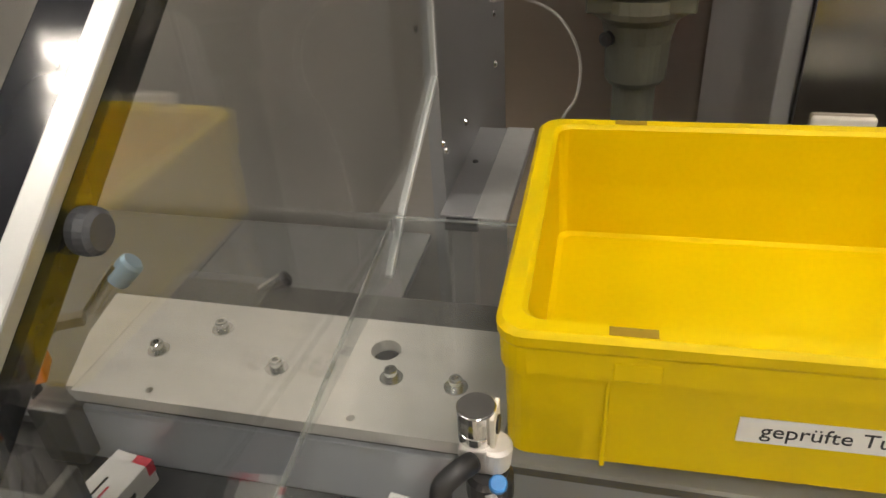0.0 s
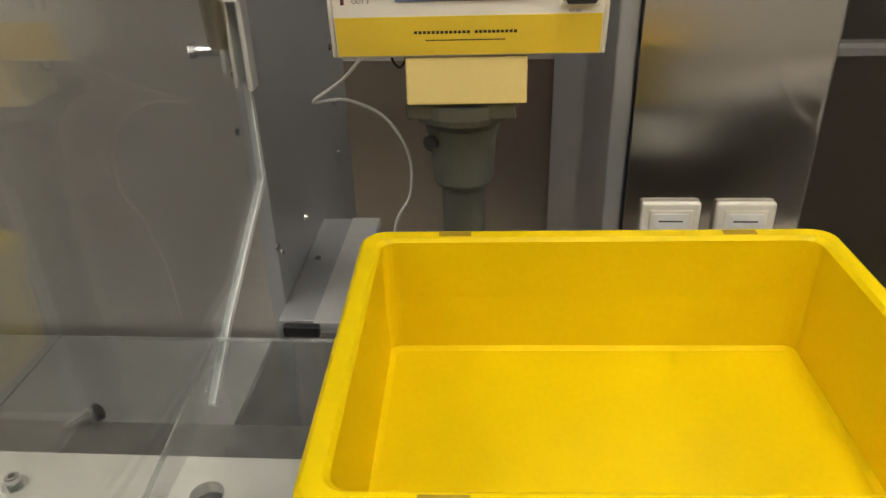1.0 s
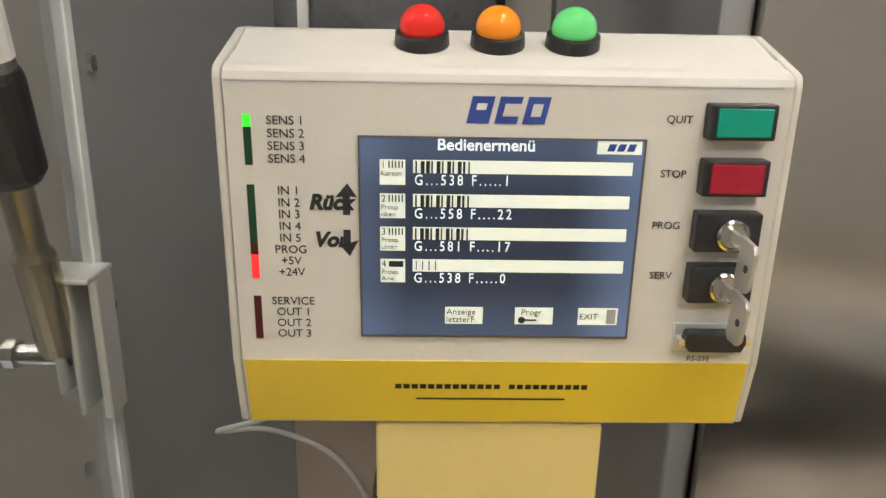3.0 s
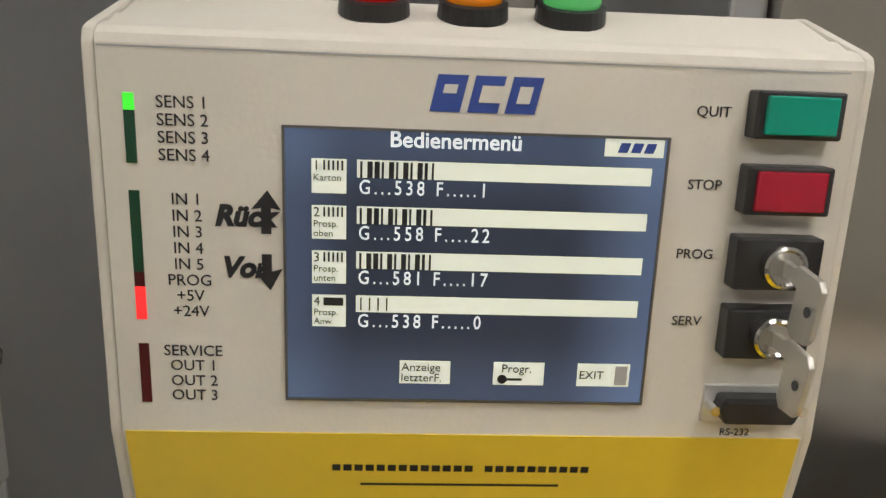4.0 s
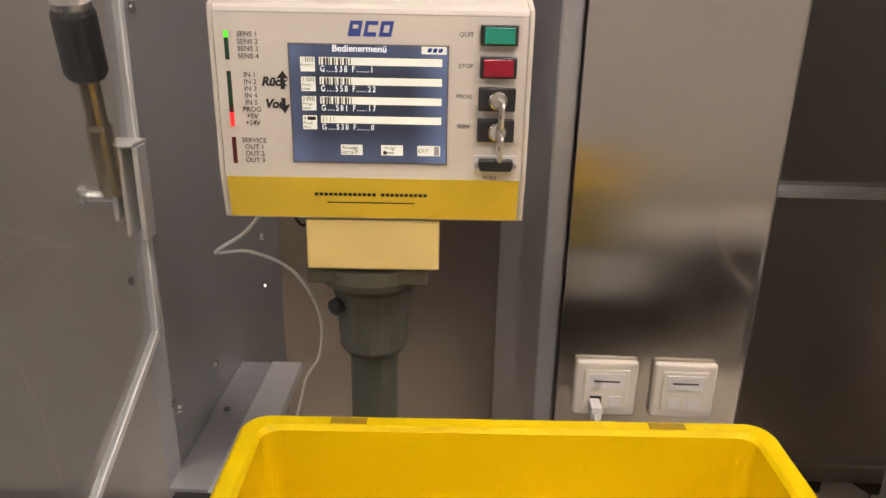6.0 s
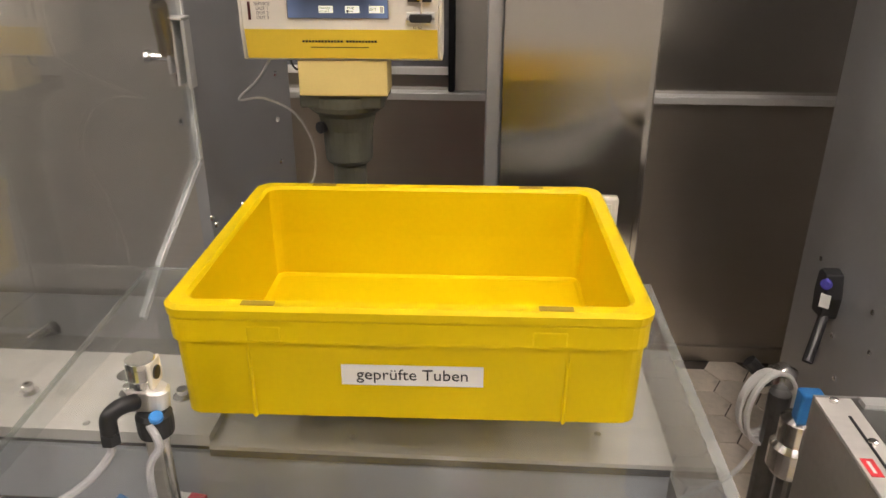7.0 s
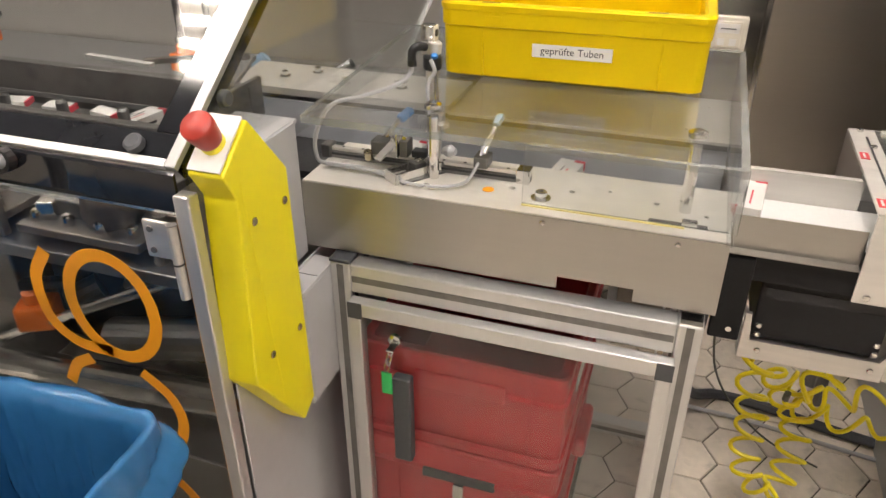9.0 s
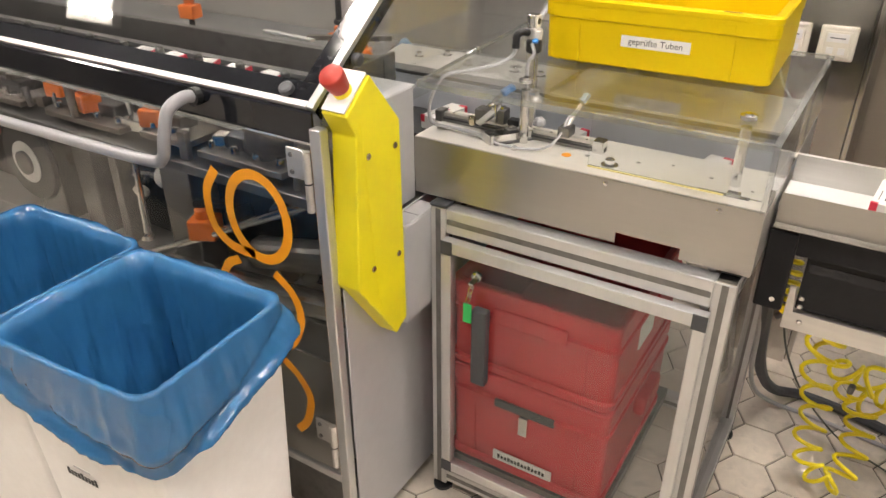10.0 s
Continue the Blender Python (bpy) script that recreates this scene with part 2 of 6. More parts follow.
BLACK = material("black_plastic", (0.018, 0.018, 0.019), 0.38, 0.0, 200, 0.15, 0.15)
BLACK_GLOSS = material("black_lacquer", (0.014, 0.015, 0.018), 0.07, 0.0, 30, 0.15, 0.0, rough_var=0.02, spec=0.35)
BLACK_MATT = material("black_anodised", (0.012, 0.012, 0.013), 0.5, 0.0, 200, 0.15, 0.1, spec=0.2)
NICKEL = material("nickel_key", (0.62, 0.60, 0.56), 0.34, 0.8, 90, 0.08, 0.06)
RUBBER = material("dark_grey_rubber", (0.055, 0.058, 0.065), 0.5, 0.0, 200, 0.1, 0.15)
RED_BTN = material("red_mushroom_plastic", (0.37, 0.030, 0.018), 0.36, 0.0, 90, 0.06, 0.05)
RED_CRATE = material("red_crate_plastic", (0.52, 0.035, 0.04), 0.42, 0.0, 200, 0.06, 0.08, rough_var=0.06)
ORANGE = material("orange_plastic", (0.85, 0.19, 0.02), 0.4, 0.0, 150, 0.06, 0.05)
ORANGE_TAPE = material("orange_tape", (0.90, 0.36, 0.01), 0.4, 0.0, 100, 0.05, 0.04)
WHITE = material("white_plastic", (0.80, 0.79, 0.76), 0.4, 0.0, 150, 0.03, 0.04)
SOCKET_WHITE = material("cream_socket_plastic", (0.78, 0.73, 0.62), 0.35, 0.0, 150, 0.03, 0.03)
PAPER = material("white_paper", (0.80, 0.78, 0.74), 0.6, 0.0, 200, 0.04, 0.06)
CARTON = material("white_carton_board", (0.78, 0.76, 0.73), 0.45, 0.0, 200, 0.04, 0.05)
RED_PRINT = material("red_print", (0.62, 0.03, 0.06), 0.5, 0.0, 200, 0.05)
INK = material("black_ink", (0.015, 0.015, 0.018), 0.55, 0.0, 200, 0.1)
BLUE_PRINT = material("blue_print", (0.03, 0.065, 0.30), 0.5, 0.0, 200, 0.05)
BELT = material("white_belt", (0.72, 0.72, 0.71), 0.5, 0.0, 300, 0.04, 0.1)
BELT_BLACK = material("black_belt", (0.03, 0.03, 0.03), 0.35, 0.0, 120, 0.3, 0.2, spots=0.3, rough_var=0.1)
BAG = material("blue_bag_film", (0.021, 0.115, 0.270), 0.19, 0.0, 22, 0.04, 0.06, rough_var=0.03, spec=0.6)


def crumple(m):
    """Sharp pinched creases at two sizes for thin film."""
    nt = m.node_tree
    b = nt.nodes["Principled BSDF"]
    tc = nt.nodes.new("ShaderNodeTexCoord")
    wob = nt.nodes.new("ShaderNodeTexNoise")
    wob.inputs["Scale"].default_value, wob.inputs["Detail"].default_value = 7.0, 3
    nt.links.new(tc.outputs["Object"], wob.inputs[0])
    mixv = nt.nodes.new("ShaderNodeMix")
    mixv.data_type = "VECTOR"
    mixv.inputs[0].default_value = 0.22
    nt.links.new(tc.outputs["Object"], mixv.inputs[4])
    nt.links.new(wob.outputs["Color"], mixv.inputs[5])
    last = None
    for scale, dist, stretch in ((6.0, 0.020, (1.0, 1.0, 0.45)), (17.0, 0.0030, (1.0, 1.0, 0.6))):
        mp = nt.nodes.new("ShaderNodeMapping")
        mp.inputs["Scale"].default_value = stretch
        mp.inputs["Rotation"].default_value = (0.3, 0.5, 0.2)
        nt.links.new(mixv.outputs[1], mp.inputs[0])
        vo = nt.nodes.new("ShaderNodeTexVoronoi")
        vo.feature = "F1"
        vo.inputs["Scale"].default_value = scale
        nt.links.new(mp.outputs[0], vo.inputs[0])
        bp = nt.nodes.new("ShaderNodeBump")
        bp.inputs["Strength"].default_value, bp.inputs["Distance"].default_value = 0.55, dist
        nt.links.new(vo.outputs["Distance"], bp.inputs["Height"])
        if last is not None:
            nt.links.new(last, bp.inputs["Normal"])
        last = bp.outputs[0]
    nt.links.new(last, b.inputs["Normal"])


crumple(BAG)
BIN_WHITE = material("white_bin_card", (0.86, 0.85, 0.83), 0.5, 0.0, 60, 0.04, 0.05)
BLUE_PLASTIC = material("blue_plastic", (0.03, 0.20, 0.52), 0.4, 0.0, 150, 0.05, 0.05)
LIGHT_BLUE = material("light_blue_cap", (0.30, 0.46, 0.62), 0.4, 0.0, 150, 0.05, 0.05)
HOSE = material("grey_hose", (0.40, 0.40, 0.41), 0.35, 0.0, 150, 0.05, 0.05)
WHITE_CABLE = material("white_cable", (0.70, 0.69, 0.66), 0.4, 0.0, 150, 0.05, 0.05)
YELLOW_CABLE = material("yellow_spiral_hose", (0.88, 0.74, 0.01), 0.32, 0.0, 150, 0.05, 0.04)
GOLD = material("brassy_rod", (0.52, 0.45, 0.31), 0.24, 1.0, 150, 0.08, 0.04)
GREEN_TAG = material("green_tag_plastic", (0.02, 0.42, 0.10), 0.35, 0.0, 150, 0.05)
TILE = material("buff_stoneware_tile", (0.70, 0.625, 0.53), 0.42, 0.0, 45, 0.14, 0.15, spots=0.22, rough_var=0.10, rand=0.10)
GROUT = material("dark_grout", (0.075, 0.062, 0.05), 0.8, 0.0, 120, 0.2, 0.2)
PLASTER = material("pale_wall_paint", (0.50, 0.485, 0.455), 0.6, 0.0, 60, 0.04, 0.1)
CEILING = material("ceiling_panel_grey", (0.26, 0.255, 0.245), 0.7, 0.0, 60, 0.03, 0.1)
ACRYLIC = clear("clear_acrylic", (0.955, 0.965, 0.965), 0.015, 1.49, 0.025)
ACRYLIC_SIDE = clear("clear_acrylic_side", (0.95, 0.96, 0.96), 0.02, 2.15, 0.002, 5.0)
DOOR_CLEAR = clear("clear_door_sheet", (0.93, 0.94, 0.94), 0.03, 1.49, 0.006, 5.5)
EDGE = clear("acrylic_cut_edge", (0.84, 0.87, 0.85), 0.08, 1.49, 0.20)
TUBE = material("lit_fluorescent_tube", (1.0, 0.925, 0.83), 0.5, emit=TUBE_POWER)
LCD_DARK = material("lcd_dark", (0.016, 0.018, 0.026), 0.25)


def backlight(m, x0, x1, z0, z1):
    """The display's backlight leaks in, bluish, along its rim and more so at its right and lower edges."""
    nt = m.node_tree
    b = nt.nodes["Principled BSDF"]
    tc = nt.nodes.new("ShaderNodeTexCoord")
    sep = nt.nodes.new("ShaderNodeSeparateXYZ")
    nt.links.new(tc.outputs["Object"], sep.inputs[0])

    def fade(axis, a, c, peak):
        r = nt.nodes.new("ShaderNodeMapRange")
        r.interpolation_type = "SMOOTHSTEP"
        r.inputs[1].default_value, r.inputs[2].default_value = a, c
        r.inputs[3].default_value, r.inputs[4].default_value = peak, 0.0
        nt.links.new(sep.outputs[axis], r.inputs[0])
        return r.outputs[0]

    total = None
    for axis, a, c, peak in (("X", x1, x1 - 0.030, 0.80), ("X", x0, x0 + 0.022, 0.42), ("Z", z1, z1 - 0.026, 0.40), ("Z", z0, z0 + 0.026, 0.40)):
        out = fade(axis, a, c, peak)
        if total is None:
            total = out
        else:
            ad = nt.nodes.new("ShaderNodeMath")
            ad.operation = "ADD"
            nt.links.new(total, ad.inputs[0])
            nt.links.new(out, ad.inputs[1])
            total = ad.outputs[0]
    base = nt.nodes.new("ShaderNodeMath")
    base.operation, base.inputs[1].default_value = "ADD", 0.20
    nt.links.new(total, base.inputs[0])
    b.inputs["Emission Color"].default_value = (0.105, 0.145, 0.235, 1)
    nt.links.new(base.outputs[0], b.inputs["Emission Strength"])


backlight(LCD_DARK, 0.0, 0.1152, -0.0864, 0.0)
LCD_LIGHT = material("lcd_light", (0.66, 0.68, 0.56), 0.3, emit=0.75)
LCD_WHITE = material("lcd_text", (0.75, 0.80, 0.80), 0.3, emit=0.9)
GREEN_LIT = material("green_led_lit", (0.06, 0.75, 0.03), 0.3, emit=1.0)
GREEN_OFF = material("green_led_unlit", (0.01, 0.055, 0.025), 0.3)
RED_LIT = material("red_led_lit", (0.95, 0.03, 0.03), 0.3, emit=1.0)
RED_OFF = material("red_led_unlit", (0.085, 0.008, 0.008), 0.3)
BTN_GREEN = material("green_push_button", (0.005, 0.26, 0.18), 0.25, 0.0, 80, 0.04, 0.02)
BTN_RED = material("dark_red_push_button", (0.30, 0.008, 0.025), 0.25, 0.0, 80, 0.04, 0.02)
DOME_RED = material("red_lamp_dome", (0.70, 0.018, 0.012), 0.12, emit=0.10, sub_w=0.3)
DOME_AMBER = material("amber_lamp_dome", (0.85, 0.28, 0.01), 0.12, emit=0.15, sub_w=0.3)
DOME_GREEN = material("green_lamp_dome", (0.13, 0.56, 0.17), 0.12, emit=0.32, sub_w=0.3)
RED_CUTOUT = material("red_label", (0.75, 0.05, 0.06), 0.4, 0.0, 80, 0.05)
BLUE_LENS = material("violet_blue_lens", (0.10, 0.09, 0.45), 0.08, coat=1.0)

STEEL_FRONT = material("dull_steel_front", (0.40, 0.385, 0.355), 0.30, 0.9, 120, 0.03, 0.03, (0.06, 1, 1), rough_var=0.02)
TUBE_GREY = material("grey_lacquered_tube", (0.36, 0.36, 0.37), 0.35, 0.2, 60, 0.05, 0.05)
# upright grinding marks spread the column's reflections sideways
up_bsdf = STEEL_UP.node_tree.nodes["Principled BSDF"]
up_tan = STEEL_UP.node_tree.nodes.new("ShaderNodeTangent")
up_tan.direction_type, up_tan.axis = "RADIAL", "Z"
STEEL_UP.node_tree.links.new(up_tan.outputs[0], up_bsdf.inputs["Tangent"])
up_bsdf.inputs["Anisotropic"].default_value = 0.86
# yellow glow reflected in the cover's front edge, put into a colour
YELLOW_GLOW = material("yellow_glow_edge", (0.72, 0.62, 0.22), 0.3, 0.0, 60, 0.08, 0.05)
GUIDE = material("blue_grey_guide", (0.50, 0.52, 0.56), 0.34, 0.25, 90, 0.05, 0.04, rough_var=0.05)
OILY = material("oily_tool_steel", (0.24, 0.215, 0.19), 0.45, 0.75, 60, 0.25, 0.15, spots=0.35, rough_var=0.12)
WINDOW = material("grey_window", (0.16, 0.16, 0.17), 0.12, 0.0, 7, 0.5, 0.0, spots=0.3)
SHELF = material("dull_shelf_steel", (0.27, 0.27, 0.275), 0.32, 0.7, 90, 0.08, 0.05, spots=0.1, rough_var=0.06)
SAWN = material("sawn_acrylic_edge", (0.74, 0.75, 0.74), 0.35, 0.0, 60, 0.05, 0.04)
ALU_EDGE = material("dull_aluminium_edge", (0.42, 0.43, 0.42), 0.38, 0.6, 60, 0.05, 0.05)
HOOD_CLEAR = clear("clear_hood_sheet", (0.94, 0.95, 0.95), 0.015, 1.49, 0.006)

# ---- the hall ----
floor = solo("floor", box(-4.6, 4.6, -2.6, 1.9, -0.06, -0.004), GROUT, "dark jointed floor under buff hexagonal stoneware tiles", "floor", kind="structure")
solo("ceiling", box(-4.6, 4.6, -2.6, 1.9, 2.7, 2.76), CEILING, "grey suspended ceiling of the hall", "ceiling", kind="structure")
# unseen walls, added to enclose the hall and bounce its light
solo("wall_west", box(-4.66, -4.6, -2.6, 1.9, 0, 2.7), PLASTER, "unseen pale wall added to close the hall", "wall", kind="structure")
solo("wall_east", box(4.6, 4.66, -2.6, 1.9, 0, 2.7), PLASTER, "unseen pale wall added to close the hall", "wall", kind="structure")
solo("wall_south", box(-4.6, 4.6, -2.66, -2.6, 0, 2.7), PLASTER, "unseen pale wall added to close the hall", "wall", kind="structure")
wall_n = thing("wall_north", (0.4, 1.6, 0), "brushed stainless steel wall panelling with a bright ledge", "wall", kind="structure")
part("lower_panel", box(-4.6, 4.6, 1.84, 1.9, 0, 0.777), STEEL_WALL, wall_n)
part("upper_panel", box(-4.6, 4.6, 1.855, 1.9, 0.797, 2.7), STEEL_UP, wall_n)
part("ledge", box(-4.6, 4.6, 1.815, 1.9, 0.777, 0.797, 0.003), ALU_LIGHT, wall_n, "bright aluminium ledge strip")
part("skirting", box(-4.6, 4.6, 1.826, 1.84, 0, 0.05, 0.002), STEEL_WALL, wall_n)

part("window_pane", box(-0.62, 0.105, 1.846, 1.8545, 0.86, 1.75), WINDOW, wall_n, "grey glossy window in the panelling")
for x0, x1, z0, z1 in ((-0.256, -0.236, 0.86, 1.75), (-0.64, -0.62, 0.84, 1.77), (-0.62, 0.105, 1.75, 1.77), (-0.62, 0.105, 0.84, 0.86), (-0.62, -0.256, 1.31, 1.33)):
    part("window_bar", box(x0, x1, 1.836, 1.8545, z0, z1, 0.002), WHITE, wall_n, "white window bar")
part("white_cabinet", box(-0.42, -0.30, 1.80, 1.8355, 1.19, 1.25, 0.003), WHITE, wall_n)
part("upright_rod", box(0.106, 0.122, 1.815, 1.8545, 0.799, 2.7, 0.003), BLACK_MATT, wall_n, "dark upright strip")
part("pale_panel", box(0.123, 0.208, 1.842, 1.8545, 0.799, 2.7, 0.001), BEIGE, wall_n, "pale beige panel")

col = thing("steel_column", (0.335, 1.2, 0), "brushed stainless steel cladded service column with two sockets", "column", kind="structure")
# the front sheet is slightly warped above the sockets
bm = bmesh.new()
NX, NZ = 16, 40


def warp(u, z):
    k = min(1.0, max(0.0, (z - 0.85) / 0.16))
    k = k * k * (3 - 2 * k)
    return 0.93 - 0.012 * k * u * u


grid = [[bm.verts.new((0.236 + 0.202 * i / NX, warp(i / NX, z), z)) for i in range(NX + 1)] for z in [0.0, 0.4, 0.84] + [0.85 + 1.85 * j / NZ for j in range(NZ + 1)]]
for r0, r1 in zip(grid, grid[1:]):
    for i in range(NX):
        bm.faces.new((r0[i], r0[i + 1], r1[i + 1], r1[i]))
part("front_cladding", bm, STEEL_UP, col, smooth=True)
part("cladding_core", box(0.2365, 0.4375, 0.9315, 0.95, 0, 2.7), STEEL_UP, col)
part("side_cladding", box(0.212, 0.2355, 0.945, 1.81, 0, 2.7, 0.003), STEEL_BLUE, col)
part("side_cladding", box(0.4385, 0.452, 0.94, 1.81, 0, 2.7, 0.003), STEEL_UP, col)

cab = thing("steel_cabinet", (1.2, 0.9, 0), "satin blue-grey stainless steel cabinet side panel", "cabinet")
part("side_panel", box(0.817, 0.85, 0.56, 1.2, 0.0, 2.2, 0.004), STEEL_BLUE, cab)
part("body", box(0.8505, 1.7, 0.56, 1.2, 0.0, 2.2, 0.004), STEEL_BLUE, cab)
for sy, sz in ((1.12, 0.66), (1.10, 0.60), (1.02, 0.56), (0.92, 0.66), (0.90, 0.60), (0.98, 0.50)):
    part("screw", turned([(0.005, 0), (0.005, 0.002), (0.003, 0.0032)], (0.817, sy, sz), (-1, 0, 0), 10), STEEL_POLISH, cab)


def ceiling_light(x, y):
    f = thing("ceiling_light", (x, y, 2.7), "white louvred ceiling fixture with four lit fluorescent tubes", "ceiling light", "ceiling fixtures")
    h = 0.19
    b = box(x - h, x + h, y - h, y + h, 2.685, 2.699)
    for s in (-1, 1):
        box(x + s * h - 0.006, x + s * h + 0.006, y - h, y + h, 2.64, 2.685, bm=b)
        box(x - h + 0.006, x + h - 0.006, y + s * h - 0.006, y + s * h + 0.006, 2.64, 2.685, bm=b)
    part("housing", b, WHITE, f)
    for k in range(4):
        yy = y - 0.129 + k * 0.086
        part("tube", rod((x - 0.172, yy, 2.665), (x + 0.172, yy, 2.665), 0.018, 10), TUBE, f)
    for k in range(3):
        part("louvre", box(x - h + 0.007, x + h - 0.007, y - 0.088 + k * 0.086, y - 0.084 + k * 0.086, 2.64, 2.68), WHITE, f)
    return f


# reflections place (-3.21, 0.16) and (-1.345, 0.16); the others are added for brightness
LIGHTS = [(-3.21, -1.15), (-3.21, 0.16), (-1.345, -1.15), (-1.345, 0.16), (-1.345, 1.40), (0.50, -1.15), (0.50, 0.16), (2.35, -1.15), (2.35, 0.16)]
for lx, ly in LIGHTS:
    ceiling_light(lx, ly)


# ---- the counting station: steel housing with deck ----
DECK = 0.75
st = thing("conveyor_station", (0.12, 0.37, DECK), "stainless steel conveyor station with a ground deck plate", "machine")
hs = [(0.203, 0.219, 0.004), (0.31, 0.218, 0.004), (-0.115, 0.2, 0.0045), (0.127, 0.205, 0.0045), (0.25, 0.235, 0.003), (0.37, 0.2, 0.003)]
part("deck_plate", sheet_with_holes(-0.146, 0.398, 0.142, 0.283, DECK - 0.008, DECK, hs), STEEL_PLATE, st, "ground steel deck plate with drilled holes")
part("front_panel", prism([(-0.146, 0.652), (0.205, 0.652), (0.205, 0.669), (0.300, 0.669), (0.300, 0.652), (0.398, 0.652), (0.398, DECK - 0.001), (-0.146, DECK - 0.001)], 0.139, 0.1415, "y"), STEEL_FRONT, st)
part("end_panel", box(0.396, 0.3985, 0.1425, 0.61, 0.655, DECK - 0.009), STEEL, st)
part("end_panel", box(-0.1475, -0.1465, 0.16, 0.27, 0.655, DECK - 0.009), STEEL, st)
part("bottom_pan", box(-0.14, 0.39, 0.21, 0.60, 0.652, 0.656), STEEL_DARK, st)
part("inner_bar", box(0.17, 0.31, 0.19, 0.20, 0.660, 0.70), STEEL_DARK, st)
part("red_block", box(0.206, 0.226, 0.16, 0.18, 0.656, 0.668, 0.002), RED_BTN, st)
part("rear_bed", box(-0.40, 0.39, 0.425, 0.60, 0.66, 0.7625), STEEL_DARK, st)
part("lane_wall", box(-0.42, 0.392, 0.414, 0.4195, 0.690, 0.7545, 0.001), GUIDE, st, "blue-grey reflecting guide wall behind the lane")
part("lane_floor", box(-4.3, 0.395, 0.286, 0.4135, 0.678, 0.690), BELT_BLACK, st, "dark scuffed lane floor")
part("lane_front_wall", box(-0.146, 0.395, 0.2835, 0.2855, 0.690, DECK - 0.001), STEEL_DARK, st)
hx = [(-0.148, 0.506, 0.0135), (-0.333, 0.4235, 0.0035), (-0.152, 0.4225, 0.0035)]
part("rear_plate", sheet_with_holes(-0.402, -0.03, 0.412, 0.546, 0.764, 0.776, hx), STEEL_PLATE, st, "ground steel plate with socket screws and a round opening")
part("rear_corner", prism([(-0.4025, 0.416), (-0.4025, 0.546), (-0.446, 0.546), (-0.436, 0.486), (-0.410, 0.416)], 0.764, 0.776, "z"), STEEL_PLATE, st)
part("rear_sheet", sheet_with_holes(-0.0295, 0.392, 0.408, 0.605, 0.7635, 0.768, [(0.33, 0.45, 0.0035), (0.10, 0.43, 0.0035), (0.36, 0.56, 0.0035)]), STEEL_PLATE, st, "ground steel sheet behind the lane")
part("sheet_edge", box(-0.0295, 0.390, 0.4082, 0.4138, 0.7555, 0.7630), STEEL_DARK, st)
part("lane_ramp", box(0.300, 0.388, 0.300, 0.400, 0.6905, 0.7000, 0.002), STEEL_BLUE, st, "short steel ramp at the lane's end")
part("lane_lamp_hole", turned([(0.0125, 0), (0.0125, 0.0008)], (-0.148, 0.506, 0.7632), n=24), BLACK, st)


def socket_screw(x, y, z, parent, r=0.0065):
    s = part("socket_screw", turned([(r * 1.75, 0), (r * 1.75, 0.0015), (r, 0.0016), (r, 0.0095), (r * 0.85, 0.0105), (r * 0.5, 0.0105), (r * 0.5, 0.006)], (x, y, z), n=16), STEEL_POLISH, parent, smooth=False)
    return s


for sx, sy in ((-0.308, 0.509), (-0.235, 0.467), (-0.353, 0.472), (-0.133, 0.472), (-0.077, 0.470)):
    socket_screw(sx, sy, 0.776, st, 0.0058)
socket_screw(0.169, 0.187, DECK, st, 0.0075)
for sx, sz in ((0.182, 0.742), (0.342, 0.740)):
    part("screw", turned([(0.0035, 0), (0.0035, 0.0025), (0.002, 0.0035)], (sx, 0.139, sz), (0, -1, 0), 10), STEEL_POLISH, st)
# slotted bracket in the deck
part("slot", box(0.304, 0.372, 0.1665, 0.1755, DECK - 0.0005, DECK + 0.0008, 0.0003), BLACK, st, "dark slot with a clamped pin")
part("slot_pin", box(0.342, 0.36, 0.1655, 0.1765, DECK + 0.0008, DECK + 0.006, 0.001), STEEL_POLISH, st)
part("sticker", turned([(0.0075, 0), (0.0075, 0.0006)], (0.0985, 0.191, DECK), n=20), ORANGE_TAPE, st, "small round orange sticker")

# posts that carry the clear cover
for px, py in ((0.344, 0.209), (0.018, 0.205)):
    p = thing("cover_post", (px, py, DECK), "steel standoff post under the clear cover", "post", "cover posts")
    part("shaft", rod((px, py, DECK), (px, py, 0.8365), 0.0075, 16), STEEL_POLISH, p, smooth=False)
    part("cap", turned([(0.009, 0), (0.0115, 0.001), (0.0115, 0.006), (0.006, 0.007), (0.006, 0.009), (0.003, 0.009)], (px, py, 0.8465), n=16), STEEL_POLISH, p)

cover = thing("acrylic_cover", (0.12, 0.37, DECK), "clear acrylic safety cover over the conveyor lane", "cover")
part("top_sheet", prism([(-0.131, 0.128), (0.392, 0.128), (0.392, 0.612), (-0.167, 0.612)], 0.837, 0.846, "z"), ACRYLIC, cover)
part("side_sheet", box(0.3925, 0.4000, 0.128, 0.612, 0.752, 0.846), ACRYLIC, cover)
part("back_sheet", box(-0.165, 0.392, 0.6125, 0.6175, 0.746, 0.846), ACRYLIC, cover)
part("front_sheet", box(0.158, 0.392, 0.1225, 0.1275, 0.771, 0.846), ACRYLIC, cover)
# strip painted with the yellow glow along the lower edge
part("front_lower_edge", box(0.158, 0.345, 0.1215, 0.1252, 0.7695, 0.7708), YELLOW_GLOW, cover, "cut lower edge with its reflected yellow glow painted on")
